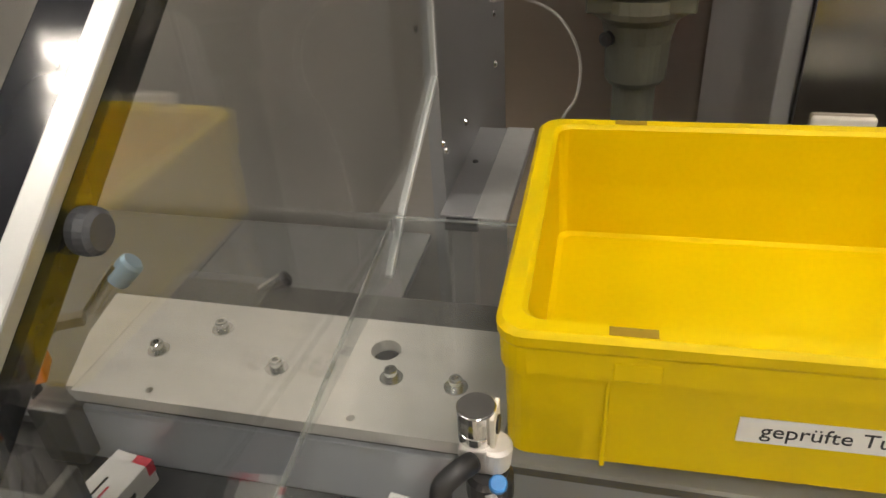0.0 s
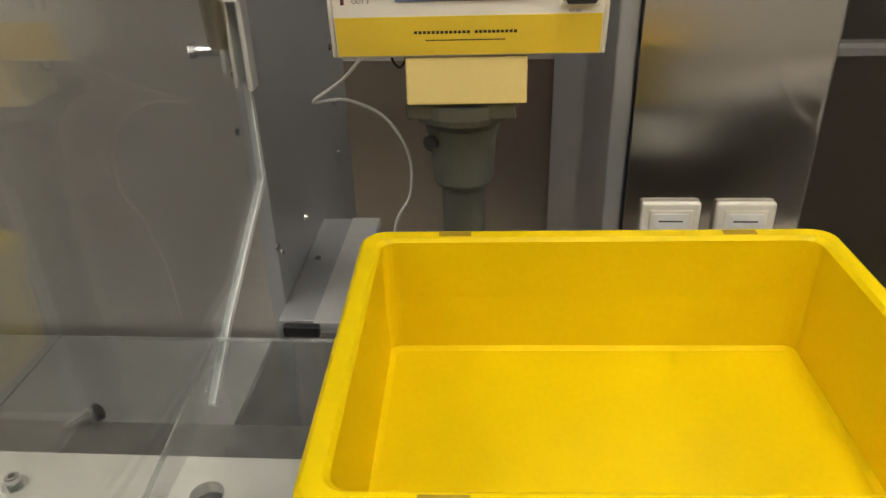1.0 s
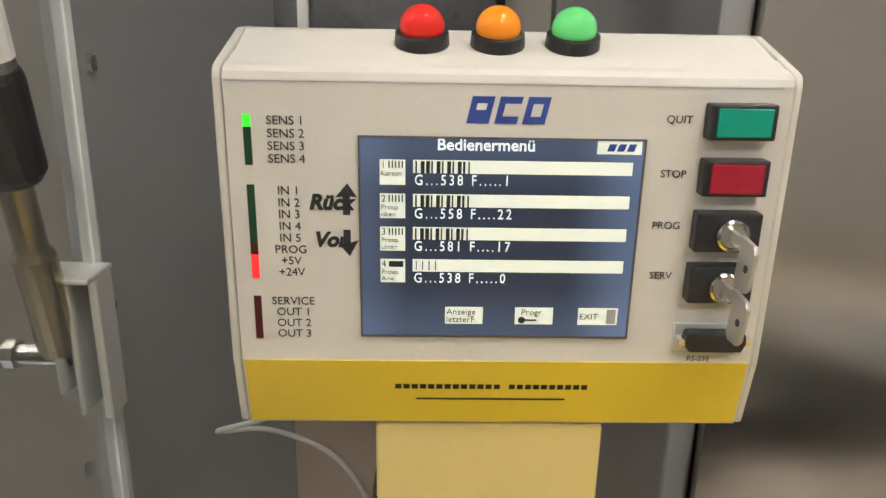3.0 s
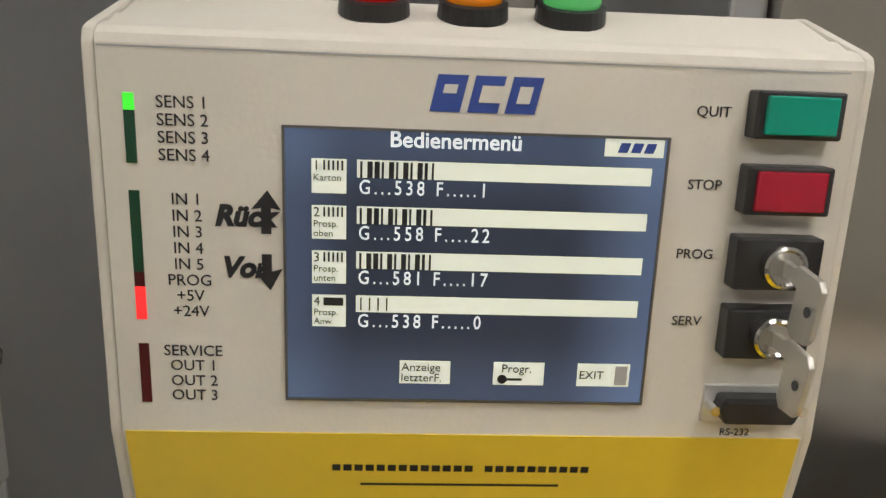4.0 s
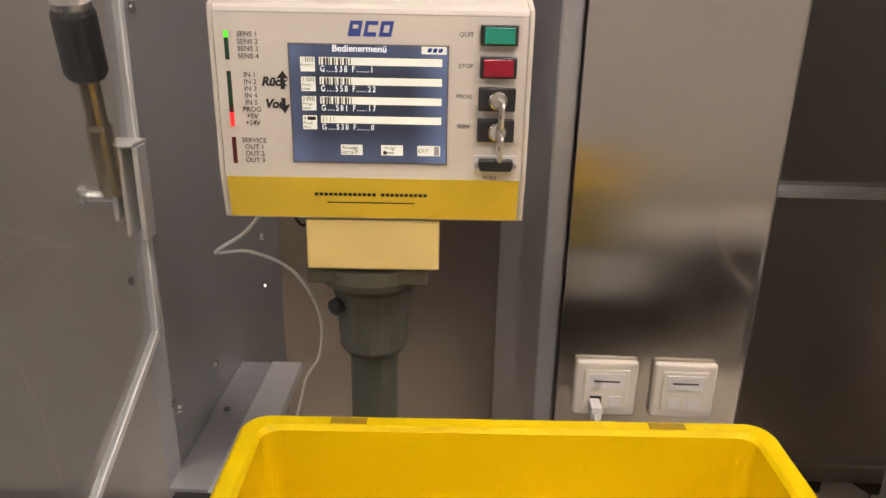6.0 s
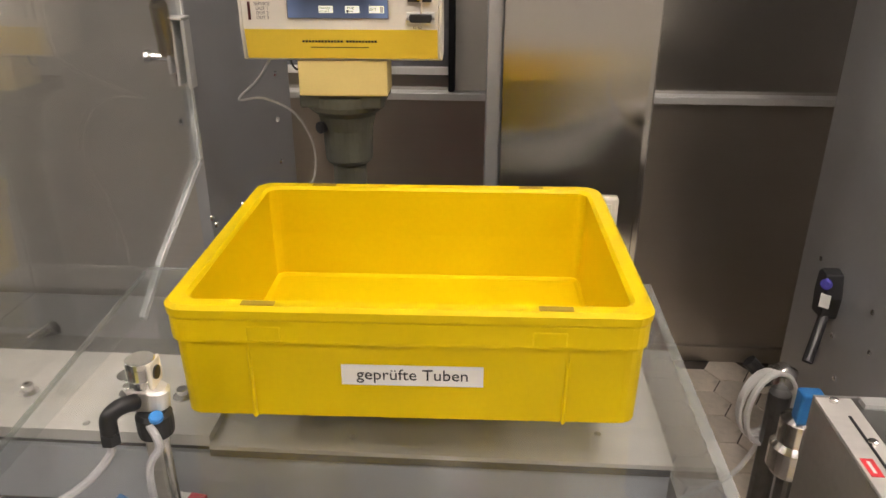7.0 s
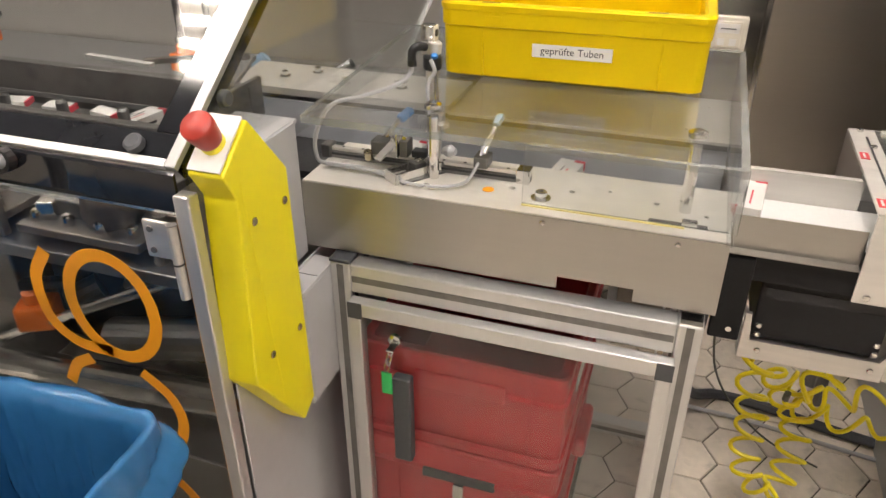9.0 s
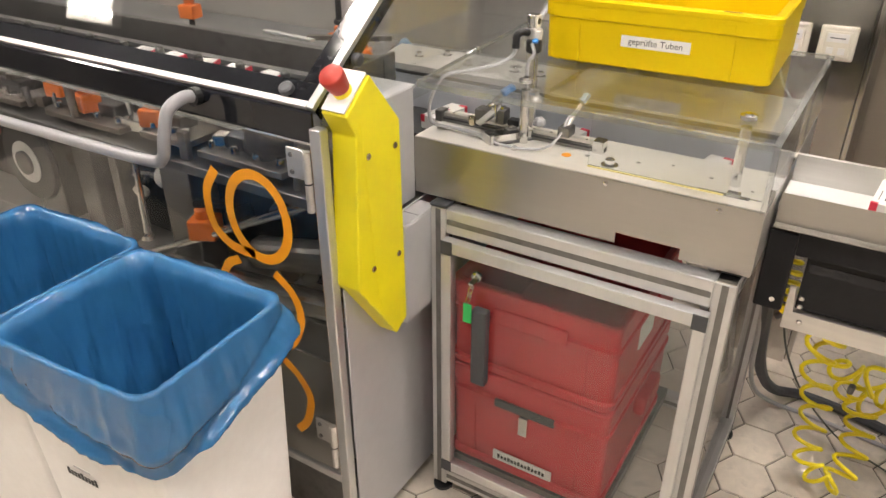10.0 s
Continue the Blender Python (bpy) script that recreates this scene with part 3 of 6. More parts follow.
for e in ((-0.131, 0.158, 0.1267, 0.128, 0.8365, 0.8461), (0.158, 0.4005, 0.1222, 0.1270, 0.8463, 0.848),
          (0.3915, 0.4005, 0.128, 0.612, 0.8463, 0.8478), (-0.165, 0.392, 0.6125, 0.6175, 0.8463, 0.8475), 
          (0.4002, 0.4012, 0.1225, 0.1275, 0.771, 0.846), (0.158, 0.392, 0.1255, 0.1273, 0.7700, 0.771)):
    part("cut_edge", box(*e), EDGE, cover)

part("cut_edge", prism([(-0.1325, 0.128), (-0.1312, 0.128), (-0.1672, 0.612), (-0.1685, 0.612)], 0.840, 0.8463, "z"), EDGE, cover)

# ---- the yellow crate ----
def crate(name, at, wid, dep, hgt, mat, label, turn=0.0, slots=True, lip=0.028, bands=()):
    c = thing(name, at, label, "crate", turn=turn)
    w, d = wid / 2, dep / 2
    bw, bd = w - 0.0045, d - 0.0100

    def ring(bm, hw, hd, r, z, n=5):
        out = []
        for cx, cy, a0 in ((hw - r, hd - r, 0), (-hw + r, hd - r, 90), (-hw + r, -hd + r, 180), (hw - r, -hd + r, 270)):
            for k in range(n + 1):
                a = radians(a0 + 90 * k / n)
                out.append(bm.verts.new((cx + r * math.cos(a), cy + r * math.sin(a), z)))
        return out

    bm = bmesh.new()
    prof = [(bw - 0.008, bd - 0.008, 0.012, 0.0), (bw, bd, 0.014, 0.004), (w - 0.0036, d - 0.0055, 0.016, hgt - lip - 0.005), (w - 0.0020, d - 0.0020, 0.016, hgt - lip - 0.003), (w - 0.0018, d - 0.0018, 0.016, hgt - lip), (w - 0.0016, d - 0.0016, 0.016, hgt - 0.012), (w - 0.0004, d - 0.0004, 0.017, hgt - 0.0095), (w - 0.0, d - 0.0, 0.017, hgt - 0.003), (w - 0.003, d - 0.003, 0.016, hgt),
            (w - 0.013, d - 0.013, 0.012, hgt), (w - 0.016, d - 0.016, 0.012, hgt - 0.003), (w - 0.0165, d - 0.0165, 0.011, hgt * 0.5), (bw - 0.014, bd - 0.010, 0.010, 0.007), (bw - 0.019, bd - 0.015, 0.008, 0.005)]
    rings = [ring(bm, *q) for q in prof]
    n = len(rings[0])
    for a, b2 in zip(rings, rings[1:]):
        for i in range(n):
            bm.faces.new((a[i], a[(i + 1) % n], b2[(i + 1) % n], b2[i]))
    bm.faces.new(rings[0][::-1])
    bm.faces.new(rings[-1])
    part("shell", bm, mat, c, local=True, smooth=False)
    # outer ribs: two uprights and a belt on the long faces, corner pads
    for s in (-1, 1):
        for q in (-1, 1):
            part("rib", box(q * (w * 0.66) - 0.0015, q * (w * 0.66) + 0.0015, s * (d - 0.0085) - 0.0030, s * (d - 0.0085) + 0.0030, 0.004, hgt - lip - 0.004, 0.0008, 1), mat, c, local=True)
            part("lip_pad", box(q * (w * 0.58) - 0.013, q * (w * 0.58) + 0.013, s * (d - 0.0038) - 0.0026, s * (d - 0.0038) + 0.0026, hgt - lip - 0.001, hgt - lip + 0.012, 0.0012), mat, c, local=True)
    if bands:
        for z0, z1, out in bands:
            bm = bmesh.new()
            rows = [ring(bm, w - q, d - q, 0.024, z) for q, z in ((0.006, z0), (0.005 - out, z0 + 0.003), (0.005 - out, z1 - 0.003), (0.006, z1))]
            for a, b2 in zip(rows, rows[1:]):
                for i in range(len(a)):
                    bm.faces.new((a[i], a[(i + 1) % len(a)], b2[(i + 1) % len(a)], b2[i]))
            part("band", bm, mat, c, local=True)
    if slots:
        for s in (-1, 1):
            for q in (-1, 1):
                part("rim_slot", box(q * (w * 0.60) - 0.0125, q * (w * 0.60) + 0.0125, s * (d - 0.0078) - 0.0035, s * (d - 0.0078) + 0.0035, hgt - 0.002, hgt + 0.0004), SLOT, c, local=True)
    return c


# darker crate yellow: the rim slots' shade is painted, nothing is cut
SLOT = material("shaded_crate_slot", (0.30, 0.19, 0.004), 0.6, 0.0, 200, 0.05)
yc = crate("storage_crate", (0.1595, 0.4820, 0.8478), 0.3655, 0.284, 0.1050, YELLOW_CRATE, "yellow plastic stacking crate, empty, on the clear cover", turn=1.6)
lab = part("label", box(-0.0505, 0.0580, -0.1358, -0.1330, 0.0368, 0.0547), PAPER, yc, "white paper label", local=True)
lettering("label_text", "geprüfte Tuben", 0.0138, (0.0040, -0.13595, 0.0419), INK, yc, align="CENTER", wide=1.0)

# ---- operator panel on a pole ----
PX, PY, PZ = -0.0015, 0.6965, 1.1958
op = thing("operator_panel", (PX, PY, PZ), "beige operator panel with screen, buttons and three lamp domes", "control panel", turn=2.0)


def mm(*v):
    return [q / 1000.0 for q in v]


def slab(u0, u1, v0, v1, y0, y1, bevel=0.0, bm=None):
    return box(u0 / 1000, u1 / 1000, y0 / 1000, y1 / 1000, v0 / 1000, v1 / 1000, bevel / 1000, bm=bm)


prof = [(0, 0.0225), (0.0008, 0.0252), (0.0035, 0.0272), (0.0085, 0.0285), (0.0092, 0.0278), (0.018, 0.0314), (0.0187, 0.0304), (0.045, 0.0396), (0.066, 0.0398), (0.070, 0.037), (0.070, -0.131), (0.060, -0.136), (0.012, -0.136), (0.0065, -0.134), (0.0, -0.0995)]
CHEEK = [(0, 0.0225), (0.0015, 0.0265), (0.005, 0.0282), (0.045, 0.0401), (0.066, 0.0401), (0.070, 0.037), *prof[-5:]]
part("housing", prism(prof, -0.0535, 0.1730, "x"), BEIGE, op, local=True)
# proud grey line paints the shade of a shallow groove
part("seam", slab(-53, 169, 21.4, 21.9, -0.15, 0.3), HOSE, op, "fine seam under the front lip, its shade painted grey", local=True)
part("side_cheek", prism([(y + 0.001, z) for y, z in CHEEK], -0.0580, -0.0542, "x", 0.001), BEIGE, op, local=True)
part("side_cheek", prism([(y + 0.001, z) for y, z in CHEEK], 0.1735, 0.1772, "x", 0.001), BEIGE, op, local=True)
part("yellow_film", prism([(-0.0006, -0.0992), (0.0006, -0.0992), (0.0066, -0.1325), (0.0056, -0.1330)], -0.0525, 0.1720, "x"), YELLOW_FILM, op, "yellow printed film along the lower front", local=True)
scr = part("screen", slab(0, 115.2, -86.4, 0, -0.6, 1), LCD_DARK, op, "lit blue-grey display", local=True)
part("screen_frame", slab(-0.8, 0, -87.2, 0.8, -1.2, 1, 0, slab(115.2, 116.0, -87.2, 0.8, -1.2, 1, 0, slab(0, 115.2, 0, 0.8, -1.2, 1, 0, slab(0, 115.2, -87.2, -86.4, -1.2, 1)))), STEEL_DARK, op, local=True)
lettering("screen_title", "Bedienermenü", 0.0068, mm(31, -0.8, -4.6), LCD_WHITE, scr, bold=0.00008)
sub("badge", slab(96.1, 114.2, -5.4, 0, -0.9, -0.6), LCD_LIGHT, scr)
for k in range(3):
    sub("badge_mark", prism([((100 + 4 * k) / 1000, -0.0042), ((103 + 4 * k) / 1000, -0.0042), ((104 + 4 * k) / 1000, -0.0012), ((101 + 4 * k) / 1000, -0.0012)], -0.0011, -0.0009, "y"), BLUE_PRINT, scr)
WORDS = (("1", "Karton", "", "G...538 F.....1"), ("2", "Prosp.", "oben", "G...558 F....22"), ("3", "Prosp.", "unten", "G...581 F....17"), ("4", "Prosp.", "Anw.", "G...538 F.....0"))
for k, (num, w1, w2, count) in enumerate(WORDS):
    v = -8.8 - 14.2 * k
    sub("icon", slab(7.9, 18.3, v - 10.4, v, -0.9, -0.6), LCD_LIGHT, scr)
    sub("bar_field", slab(21.5, 111.2, v - 5.4, v, -0.9, -0.6), LCD_LIGHT, scr)
    lettering("icon_number", num, 0.0042, mm(8.3, -1.0, v - 3.4), INK, scr)
    lettering("icon_word", w1, 0.0030, mm(8.3, -1.0, v - 6.6), INK, scr)
    if w2:
        lettering("icon_word", w2, 0.0030, mm(8.3, -1.0, v - 9.6), INK, scr)
    lettering("count", count, 0.0062, mm(22, -1.0, v - 10.3), LCD_WHITE, scr, wide=0.8, space=1.38)
    marks = None
    if k < 3:
        for i in range(5):
            marks = slab(11.4 + i * 1.35, 12.0 + i * 1.35, v - 3.4, v - 0.4, -1.1, -0.9, 0, marks)
        for i, wdt in enumerate((0.7, 1.6, 1.6, 0.7, 1.6, 0.7, 1.6, 0.7, 1.6, 1.0, 0.7)):
            marks = slab(22.4 + i * 2.15, 22.4 + i * 2.15 + wdt, v - 5.4, v - 0.4, -1.1, -0.9, 0, marks)
    else:
        marks = slab(11.4, 17.6, v - 3.4, v - 0.8, -1.1, -0.9)
        for i in range(4):
            marks = slab(22.8 + i * 2.7, 23.3 + i * 2.7, v - 4.8, v - 0.6, -1.1, -0.9, 0, marks)
    sub("code_marks", marks, INK, scr)
for u0, u1, t1, t2 in ((35.7, 52, "Anzeige", "letzterF."), (66.1, 82.6, "Progr.", ""), (93.6, 110.8, "EXIT", "")):
    sub("soft_key", slab(u0, u1, -80.8, -73, -0.9, -0.6), LCD_LIGHT, scr)
    lettering("soft_key_word", t1, 0.0040, mm(u0 + (0.5 if t2 else 2.5 if t1 != "EXIT" else 0.5), -1.0, -76.4 if t1 != "EXIT" else -78.2), INK, scr)
    if t2:
        lettering("soft_key_word", t2, 0.0040, mm(u0 + 0.4, -1.0, -80.0), INK, scr)
sub("key_symbol", slab(70, 75.5, -79.2, -78.4, -1.1, -0.9, 0, moved(turned([(0.0016, 0), (0.0016, 0.0002)], n=14), Matrix.Translation((0.069, -0.0009, -0.0788)) @ pose(0, 0, 0, 90))), INK, scr)
sub("door_symbol", slab(106, 110, -80.2, -73.6, -1.1, -0.9), HOSE, scr)
# printed words and lights on the left
for n_, v_ in (("SENS 1", 6.4), ("SENS 2", 1.2), ("SENS 3", -3.9), ("SENS 4", -9.1), ("IN 1", -22.3), ("IN 2", -27.4), ("IN 3", -32.4), ("IN 4", -37.5), ("IN 5", -42.6), ("PROG", -47.7), ("+5V", -52.7), ("+24V", -57.8), ("SERVICE", -71), ("OUT 1", -76), ("OUT 2", -81.2), ("OUT 3", -86.2)):
    lettering("legend", n_, 0.0051, mm(-29.7, -0.15, v_ - 1.8), INK, op, align="CENTER")
for n_, u_, v_ in (("QUIT", 128.5, 9.3), ("STOP", 128.4, -13), ("PROG", 127.9, -35.1), ("SERV", 127.9, -57.4), ("RS-232", 149, -96.4)):
    lettering("legend", n_, 0.0045 if n_[0] != "R" else 0.0036, mm(u_, -0.15, v_ - 1.8), INK, op, align="CENTER")


def led(v0, v1, mat, lab_):
    part("led_window", slab(-46.5, -43.4, v1, v0, -0.4, 0.5), mat, op, lab_, local=True)


led(8.5, 3.6, GREEN_LIT, "lit green signal window")
led(3.6, -11.9, GREEN_OFF, "unlit green signal window")
led(-20.1, -45.5, GREEN_OFF, "unlit green signal window")
led(-45.5, -50.2, RED_OFF, "dim red signal window")
led(-50.2, -60.8, RED_LIT, "lit red signal window")
led(-68.9, -88.9, RED_OFF, "unlit dark red signal window")
# blue badge above the screen: three slanted plain letters-like blocks
for k in range(3):
    u = 42.6 + k * 11.2

    def slant(u0, v0, v1, w0, y0, y1):
        q = 0.22
        return prism([((u0 + q * (v0 - 6.2)) / 1000, v0 / 1000), ((u0 + w0 + q * (v0 - 6.2)) / 1000, v0 / 1000), ((u0 + w0 + q * (v1 - 6.2)) / 1000, v1 / 1000), ((u0 + q * (v1 - 6.2)) / 1000, v1 / 1000)], y0, y1, "y")

    part("badge_block", slant(u, 6.2, 17.0, 9.0, -0.0003, 0.0002), BLUE_PRINT, op, "plain blue badge block", local=True)
    part("badge_gap", slant(u + 2.6, 9.2 if k else 11.6, 14.2, 4.0 if k != 1 else 7.0, -0.0005, -0.00035), BEIGE, op, local=True)
# name line and web line as plain bars
for u0, n_, pitch, hh in ((13.9, 13, 3.72, 1.3), (65.4, 10, 3.66, 1.3)):
    for i in range(n_):
        part("print_bar", moved(slab(u0 + i * pitch, u0 + i * pitch + pitch * 0.74, -hh, hh, -0.3, 0.1), Matrix.Translation((0, 0.0021, -0.1130)) @ pose(0, 0, 0, 13)), INK, op, local=True)
part("print_bar", moved(slab(23.3, 91.4, -0.6, 0.6, -0.3, 0.1), Matrix.Translation((0, 0.0035, -0.1200)) @ pose(0, 0, 0, 13)), INK, op, local=True)
# felt-pen notes
lettering("pen_note", "Rück", 0.0088, mm(-21.5, -0.2, -30.0), INK, op, shear=0.25, bold=0.00042)
lettering("pen_note", "Vor", 0.0088, mm(-20, -0.2, -46.2), INK, op, shear=0.25, bold=0.00042)
part("pen_arrow", prism([(-0.0075, -0.0325), (-0.0045, -0.0325), (-0.0045, -0.0245), (-0.0015, -0.0250), (-0.0055, -0.0190), (-0.0105, -0.0250), (-0.0075, -0.0245)], -0.0003, 0.0002, "y"), INK, op, local=True)
part("pen_arrow", prism([(-0.0075, -0.0390), (-0.0045, -0.0390), (-0.0045, -0.0445), (-0.0012, -0.0435), (-0.0050, -0.0505), (-0.0100, -0.0445), (-0.0075, -0.0450)], -0.0003, 0.0002, "y"), INK, op, local=True)
# buttons and key switches
for (u0, u1, v0, v1), mat, nm in (((137.1, 166.8, 0.6, 17.2), BTN_GREEN, "quit_button"), ((137.2, 166.8, -22.4, -5.0), BTN_RED, "stop_button")):
    bt = part(nm, slab(u0 + 1.5, u1 - 1.5, v0 + 1.2, v1 - 1.2, -7, 0.5, 0.8), BLACK, op, local=True)
    sub("cap", slab(u0 + 4, u1 - 4, v0 + 2.6, v1 - 2.6, -8.6, -6.5, 0.6), mat, bt)
for v in (-36.6, -59.6):
    ks = part("key_switch", slab(138.4, 165.6, v - 8.4, v + 8.4, -7, 0.5, 0.8), BLACK, op, "black key switch with key", local=True)
    sub("cylinder", turned([(0.0068, 0), (0.0068, 0.004), (0.0058, 0.0046), (0.0050, 0.0036), (0.001, 0.0036)], (0.1525, -0.0068, v / 1000), (0, -1, 0), 22), STEEL_POLISH, ks, "chrome lock cylinder")
    kb = prism([(-0.0100, 0.0030), (-0.0135, 0.0048), (-0.0290, 0.0040), (-0.0325, 0.0005), (-0.0325, -0.0190), (-0.0295, -0.0225), (-0.0190, -0.0235), (-0.0155, -0.0200), (-0.0150, -0.0040), (-0.0100, -0.0030)], -0.0010, 0.0010, "x", 0.0004)
    box(-0.0009, 0.0009, -0.0110, 0.0, -0.003, 0.003, bm=kb)
    KM = Matrix.Translation((0.1525, -0.0085, v / 1000)) @ pose(0, 0, 0, 8, 0, 8) @ Matrix.Diagonal((1, 0.62, 0.78, 1))
    moved(kb, KM)
    hole = moved(turned([(0.0022, 0), (0.0022, 0.0026)], (-0.0013, -0.0265, -0.0095), (1, 0, 0), 12), KM)
    sub("key", kb, NICKEL, ks, "nickel key")
    sub("key_hole", hole, RUBBER, ks)
db = part("serial_port", slab(136.5, 169, -92.8, -79.5, -1.2, 0.5, 0.4), ALU_LIGHT, op, "serial socket with a black cover", local=True)
sub("cover", prism([(0.1415, -0.0905), (0.1645, -0.0905), (0.1665, -0.0860), (0.1655, -0.0815), (0.1405, -0.0815), (0.1395, -0.0860)], -0.0085, -0.001, "y", 0.0012), BLACK, db)
for u in (138.6, 167.2):
    sub("jack_screw", turned([(0.0018, 0), (0.0018, 0.006), (0.001, 0.006)], (u / 1000, -0.0012, -0.0862), (0, -1, 0), 8), STEEL_POLISH, db)
# lamp domes stand square on the sloping top
LEAN = Vector((0, -math.sin(radians(17)), math.cos(radians(17))))
for u, mat, nm in ((24.4, DOME_RED, "red signal dome"), (56.8, DOME_AMBER, "amber signal dome"), (89.1, DOME_GREEN, "green signal dome")):
    dm = part("lamp", turned([(0.0112, 0), (0.0118, 0.001), (0.0114, 0.006), (0.0098, 0.0065)], mm(u, 32.5, 34.3), LEAN, n=28), BLACK, op, "lamp with " + nm, local=True)
    prof_d = [(0.0092, 0.0)] + [(0.0096 * math.cos(radians(a)), 0.0035 + 0.0090 * math.sin(radians(a))) for a in range(0, 90, 11)] + [(0.0003, 0.0125)]
    sub("dome", turned(prof_d, Vector(mm(u, 32.5, 34.3)) + LEAN * 0.005, LEAN, n=28), mat, dm, nm, smooth=True)
part("neck", box(0.0045, 0.1115, 0.008, 0.062, -0.1785, -0.1365, 0.0015), CREAM, op, "cream-yellow neck box under the panel", local=True)

op.scale = (0.942, 0.942, 0.942)

cast = thing("panel_stand", (0.047, 0.752, 0), "olive-grey stand with a conical casting and round pole", "stand")
part("casting", turned([(0.026, 0.938), (0.029, 0.943), (0.0305, 0.98), (0.035, 0.998), (0.045, 1.006), (0.047, 1.012), (0.047, 1.0235)], (0.047, 0.752, 0), n=32), OLIVE, cast)
part("top_flange", box(-0.0005, 0.0945, 0.712, 0.80, 1.012, 1.0285, 0.002), OLIVE, cast)
part("clamp_screw", turned([(0.007, 0), (0.007, 0.008), (0.004, 0.009)], (0.022, 0.733, 0.985), (-0.5, -0.8, 0), 14), BLACK, cast)
part("pole", rod((0.047, 0.752, 0.012), (0.047, 0.752, 0.94), 0.0205, 28), OLIVE, cast)
part("foot", turned([(0.09, 0), (0.09, 0.008), (0.03, 0.014)], (0.047, 0.752, 0), n=32), OLIVE, cast)

# sockets on the column
for k, x in enumerate((0.2545, 0.3430)):
    s = thing("wall_socket", (x + 0.035, 0.93, 0.80), "cream double network wall socket with a printed strip", "socket", "sockets on the column")
    part("frame", box(x, x + 0.071, 0.9205, 0.9298, 0.7655, 0.8355, 0.004, 3), SOCKET_WHITE, s)
    part("insert", box(x + 0.010, x + 0.061, 0.9185, 0.921, 0.7745, 0.8265, 0.0015), SOCKET_WHITE, s)
    part("label_strip", box(x + 0.015, x + 0.056, 0.9172, 0.9186, 0.804, 0.822), PAPER, s, "paper strip with small print")
    part("print_bar", box(x + 0.021, x + 0.050, 0.9168, 0.9173, 0.8115, 0.8135), RUBBER, s)
    for q in (0.018, 0.040):
        part("port", box(x + q, x + q + 0.013, 0.9172, 0.9188, 0.780, 0.793), BLACK if k == 0 and q < 0.03 else PAPER, s)
plug = thing("network_cable", (0.278, 0.91, 0.785), "white network cable plugged into the socket", "cable")
part("plug", box(0.271, 0.283, 0.895, 0.9165, 0.776, 0.791, 0.001), WHITE, plug)
part("lead", tube(smooth_line([(0.277, 0.896, 0.782), (0.280, 0.875, 0.765), (0.30, 0.87, 0.72), (0.33, 0.88, 0.65), (0.35, 0.90, 0.4), (0.35, 0.91, 0.01)]), 0.0028), WHITE_CABLE, plug)

# sheet wall and bracket beside the panel
sw = thing("steel_side_wall", (-0.17, 1.1, 0), "blue-grey satin steel side wall with dome screws", "panel")
part("sheet", box(-0.185, -0.168, 0.822, 1.28, 0.0, 2.2, 0.001), STEEL_BLUE, sw)
for sy, sz in ((0.822, 0.827), (0.822, 1.07), (0.835, 0.812), (1.18, 0.80), (1.18, 0.88), (0.835, 1.21), (1.19, 0.96), (0.95, 0.80)):
    part("dome_screw", turned([(0.0055, 0), (0.0045, 0.003), (0.001, 0.0042)], (-0.168, sy, sz), (1, 0, 0), 12), STEEL_POLISH, sw)
sb = thing("steel_shelf_bracket", (-0.15, 0.9, 0.74), "light steel angle shelf on a dark post", "bracket")
part("side_strip", box(-0.1675, -0.1265, 0.786, 1.046, 0.742, 0.75, 0.001), STEEL_BLUE, sb, "satin steel strip")
part("shelf", box(-0.126, -0.086, 0.780, 1.046, 0.738, 0.752, 0.001), ALU_LIGHT, sb, "white-bright angle")
part("strip_screw", turned([(0.004, 0), (0.004, 0.002), (0.002, 0.003)], (-0.152, 0.93, 0.75), n=10), STEEL_DARK, sb)
part("end_cap", box(-0.158, -0.118, 0.770, 0.7795, 0.738, 0.7515, 0.001), BLACK, sb)
part("post", box(-0.155, -0.128, 0.787, 0.82, 0.0, 0.7415, 0.002), ALU, sb)
cb = thing("thin_cable", (-0.04, 0.75, 1.06), "thin white cable looping under the panel", "cable")
part("lead", tube(smooth_line([(-0.035, 0.73, 1.066), (-0.062, 0.76, 1.035), (-0.102, 0.80, 1.001), (-0.07, 0.80, 1.003), (-0.032, 0.80, 0.985), (-0.010, 0.80, 0.945), (-0.011, 0.80, 0.90), (-0.03, 0.80, 0.855), (-0.045, 0.80, 0.70), (-0.045, 0.80, 0.01)]), 0.0016), WHITE_CABLE, cb)
part("black_loop", tube(smooth_line([(-0.012, 0.73, 1.069), (-0.012, 0.735, 1.058), (-0.006, 0.735, 1.052), (0.0, 0.735, 1.060), (0.002, 0.74, 1.07)]), 0.0012), BLACK, cb)

# ---- air fitting and sensors on the deck ----
af = thing("air_valve", (-0.02, 0.25, DECK), "slim upright pneumatic valve with elbow fitting", "valve")
part("column", box(-0.024, -0.012, 0.293, 0.305, 0.752, 0.868, 0.002), STEEL, af)
part("side_rod", rod((-0.008, 0.296, 0.752), (-0.010, 0.296, 0.872), 0.0035, 10), STEEL_POLISH, af)
part("collar", turned([(0.010, 0), (0.0125, 0.002), (0.0130, 0.006), (0.0130, 0.018), (0.0105, 0.021)], (-0.015, 0.297, 0.868), n=22), BLACK, af, "black ribbed collar")
part("blue_button", turned([(0.0050, 0), (0.0050, 0.003), (0.004, 0.0038)], (-0.009, 0.2885, 0.8880), (0.1, -0.35, 1), 16), BLUE_PLASTIC, af)
part("body", box(-0.031, -0.015, 0.293, 0.310, 0.889, 0.906, 0.0015), STEEL, af)
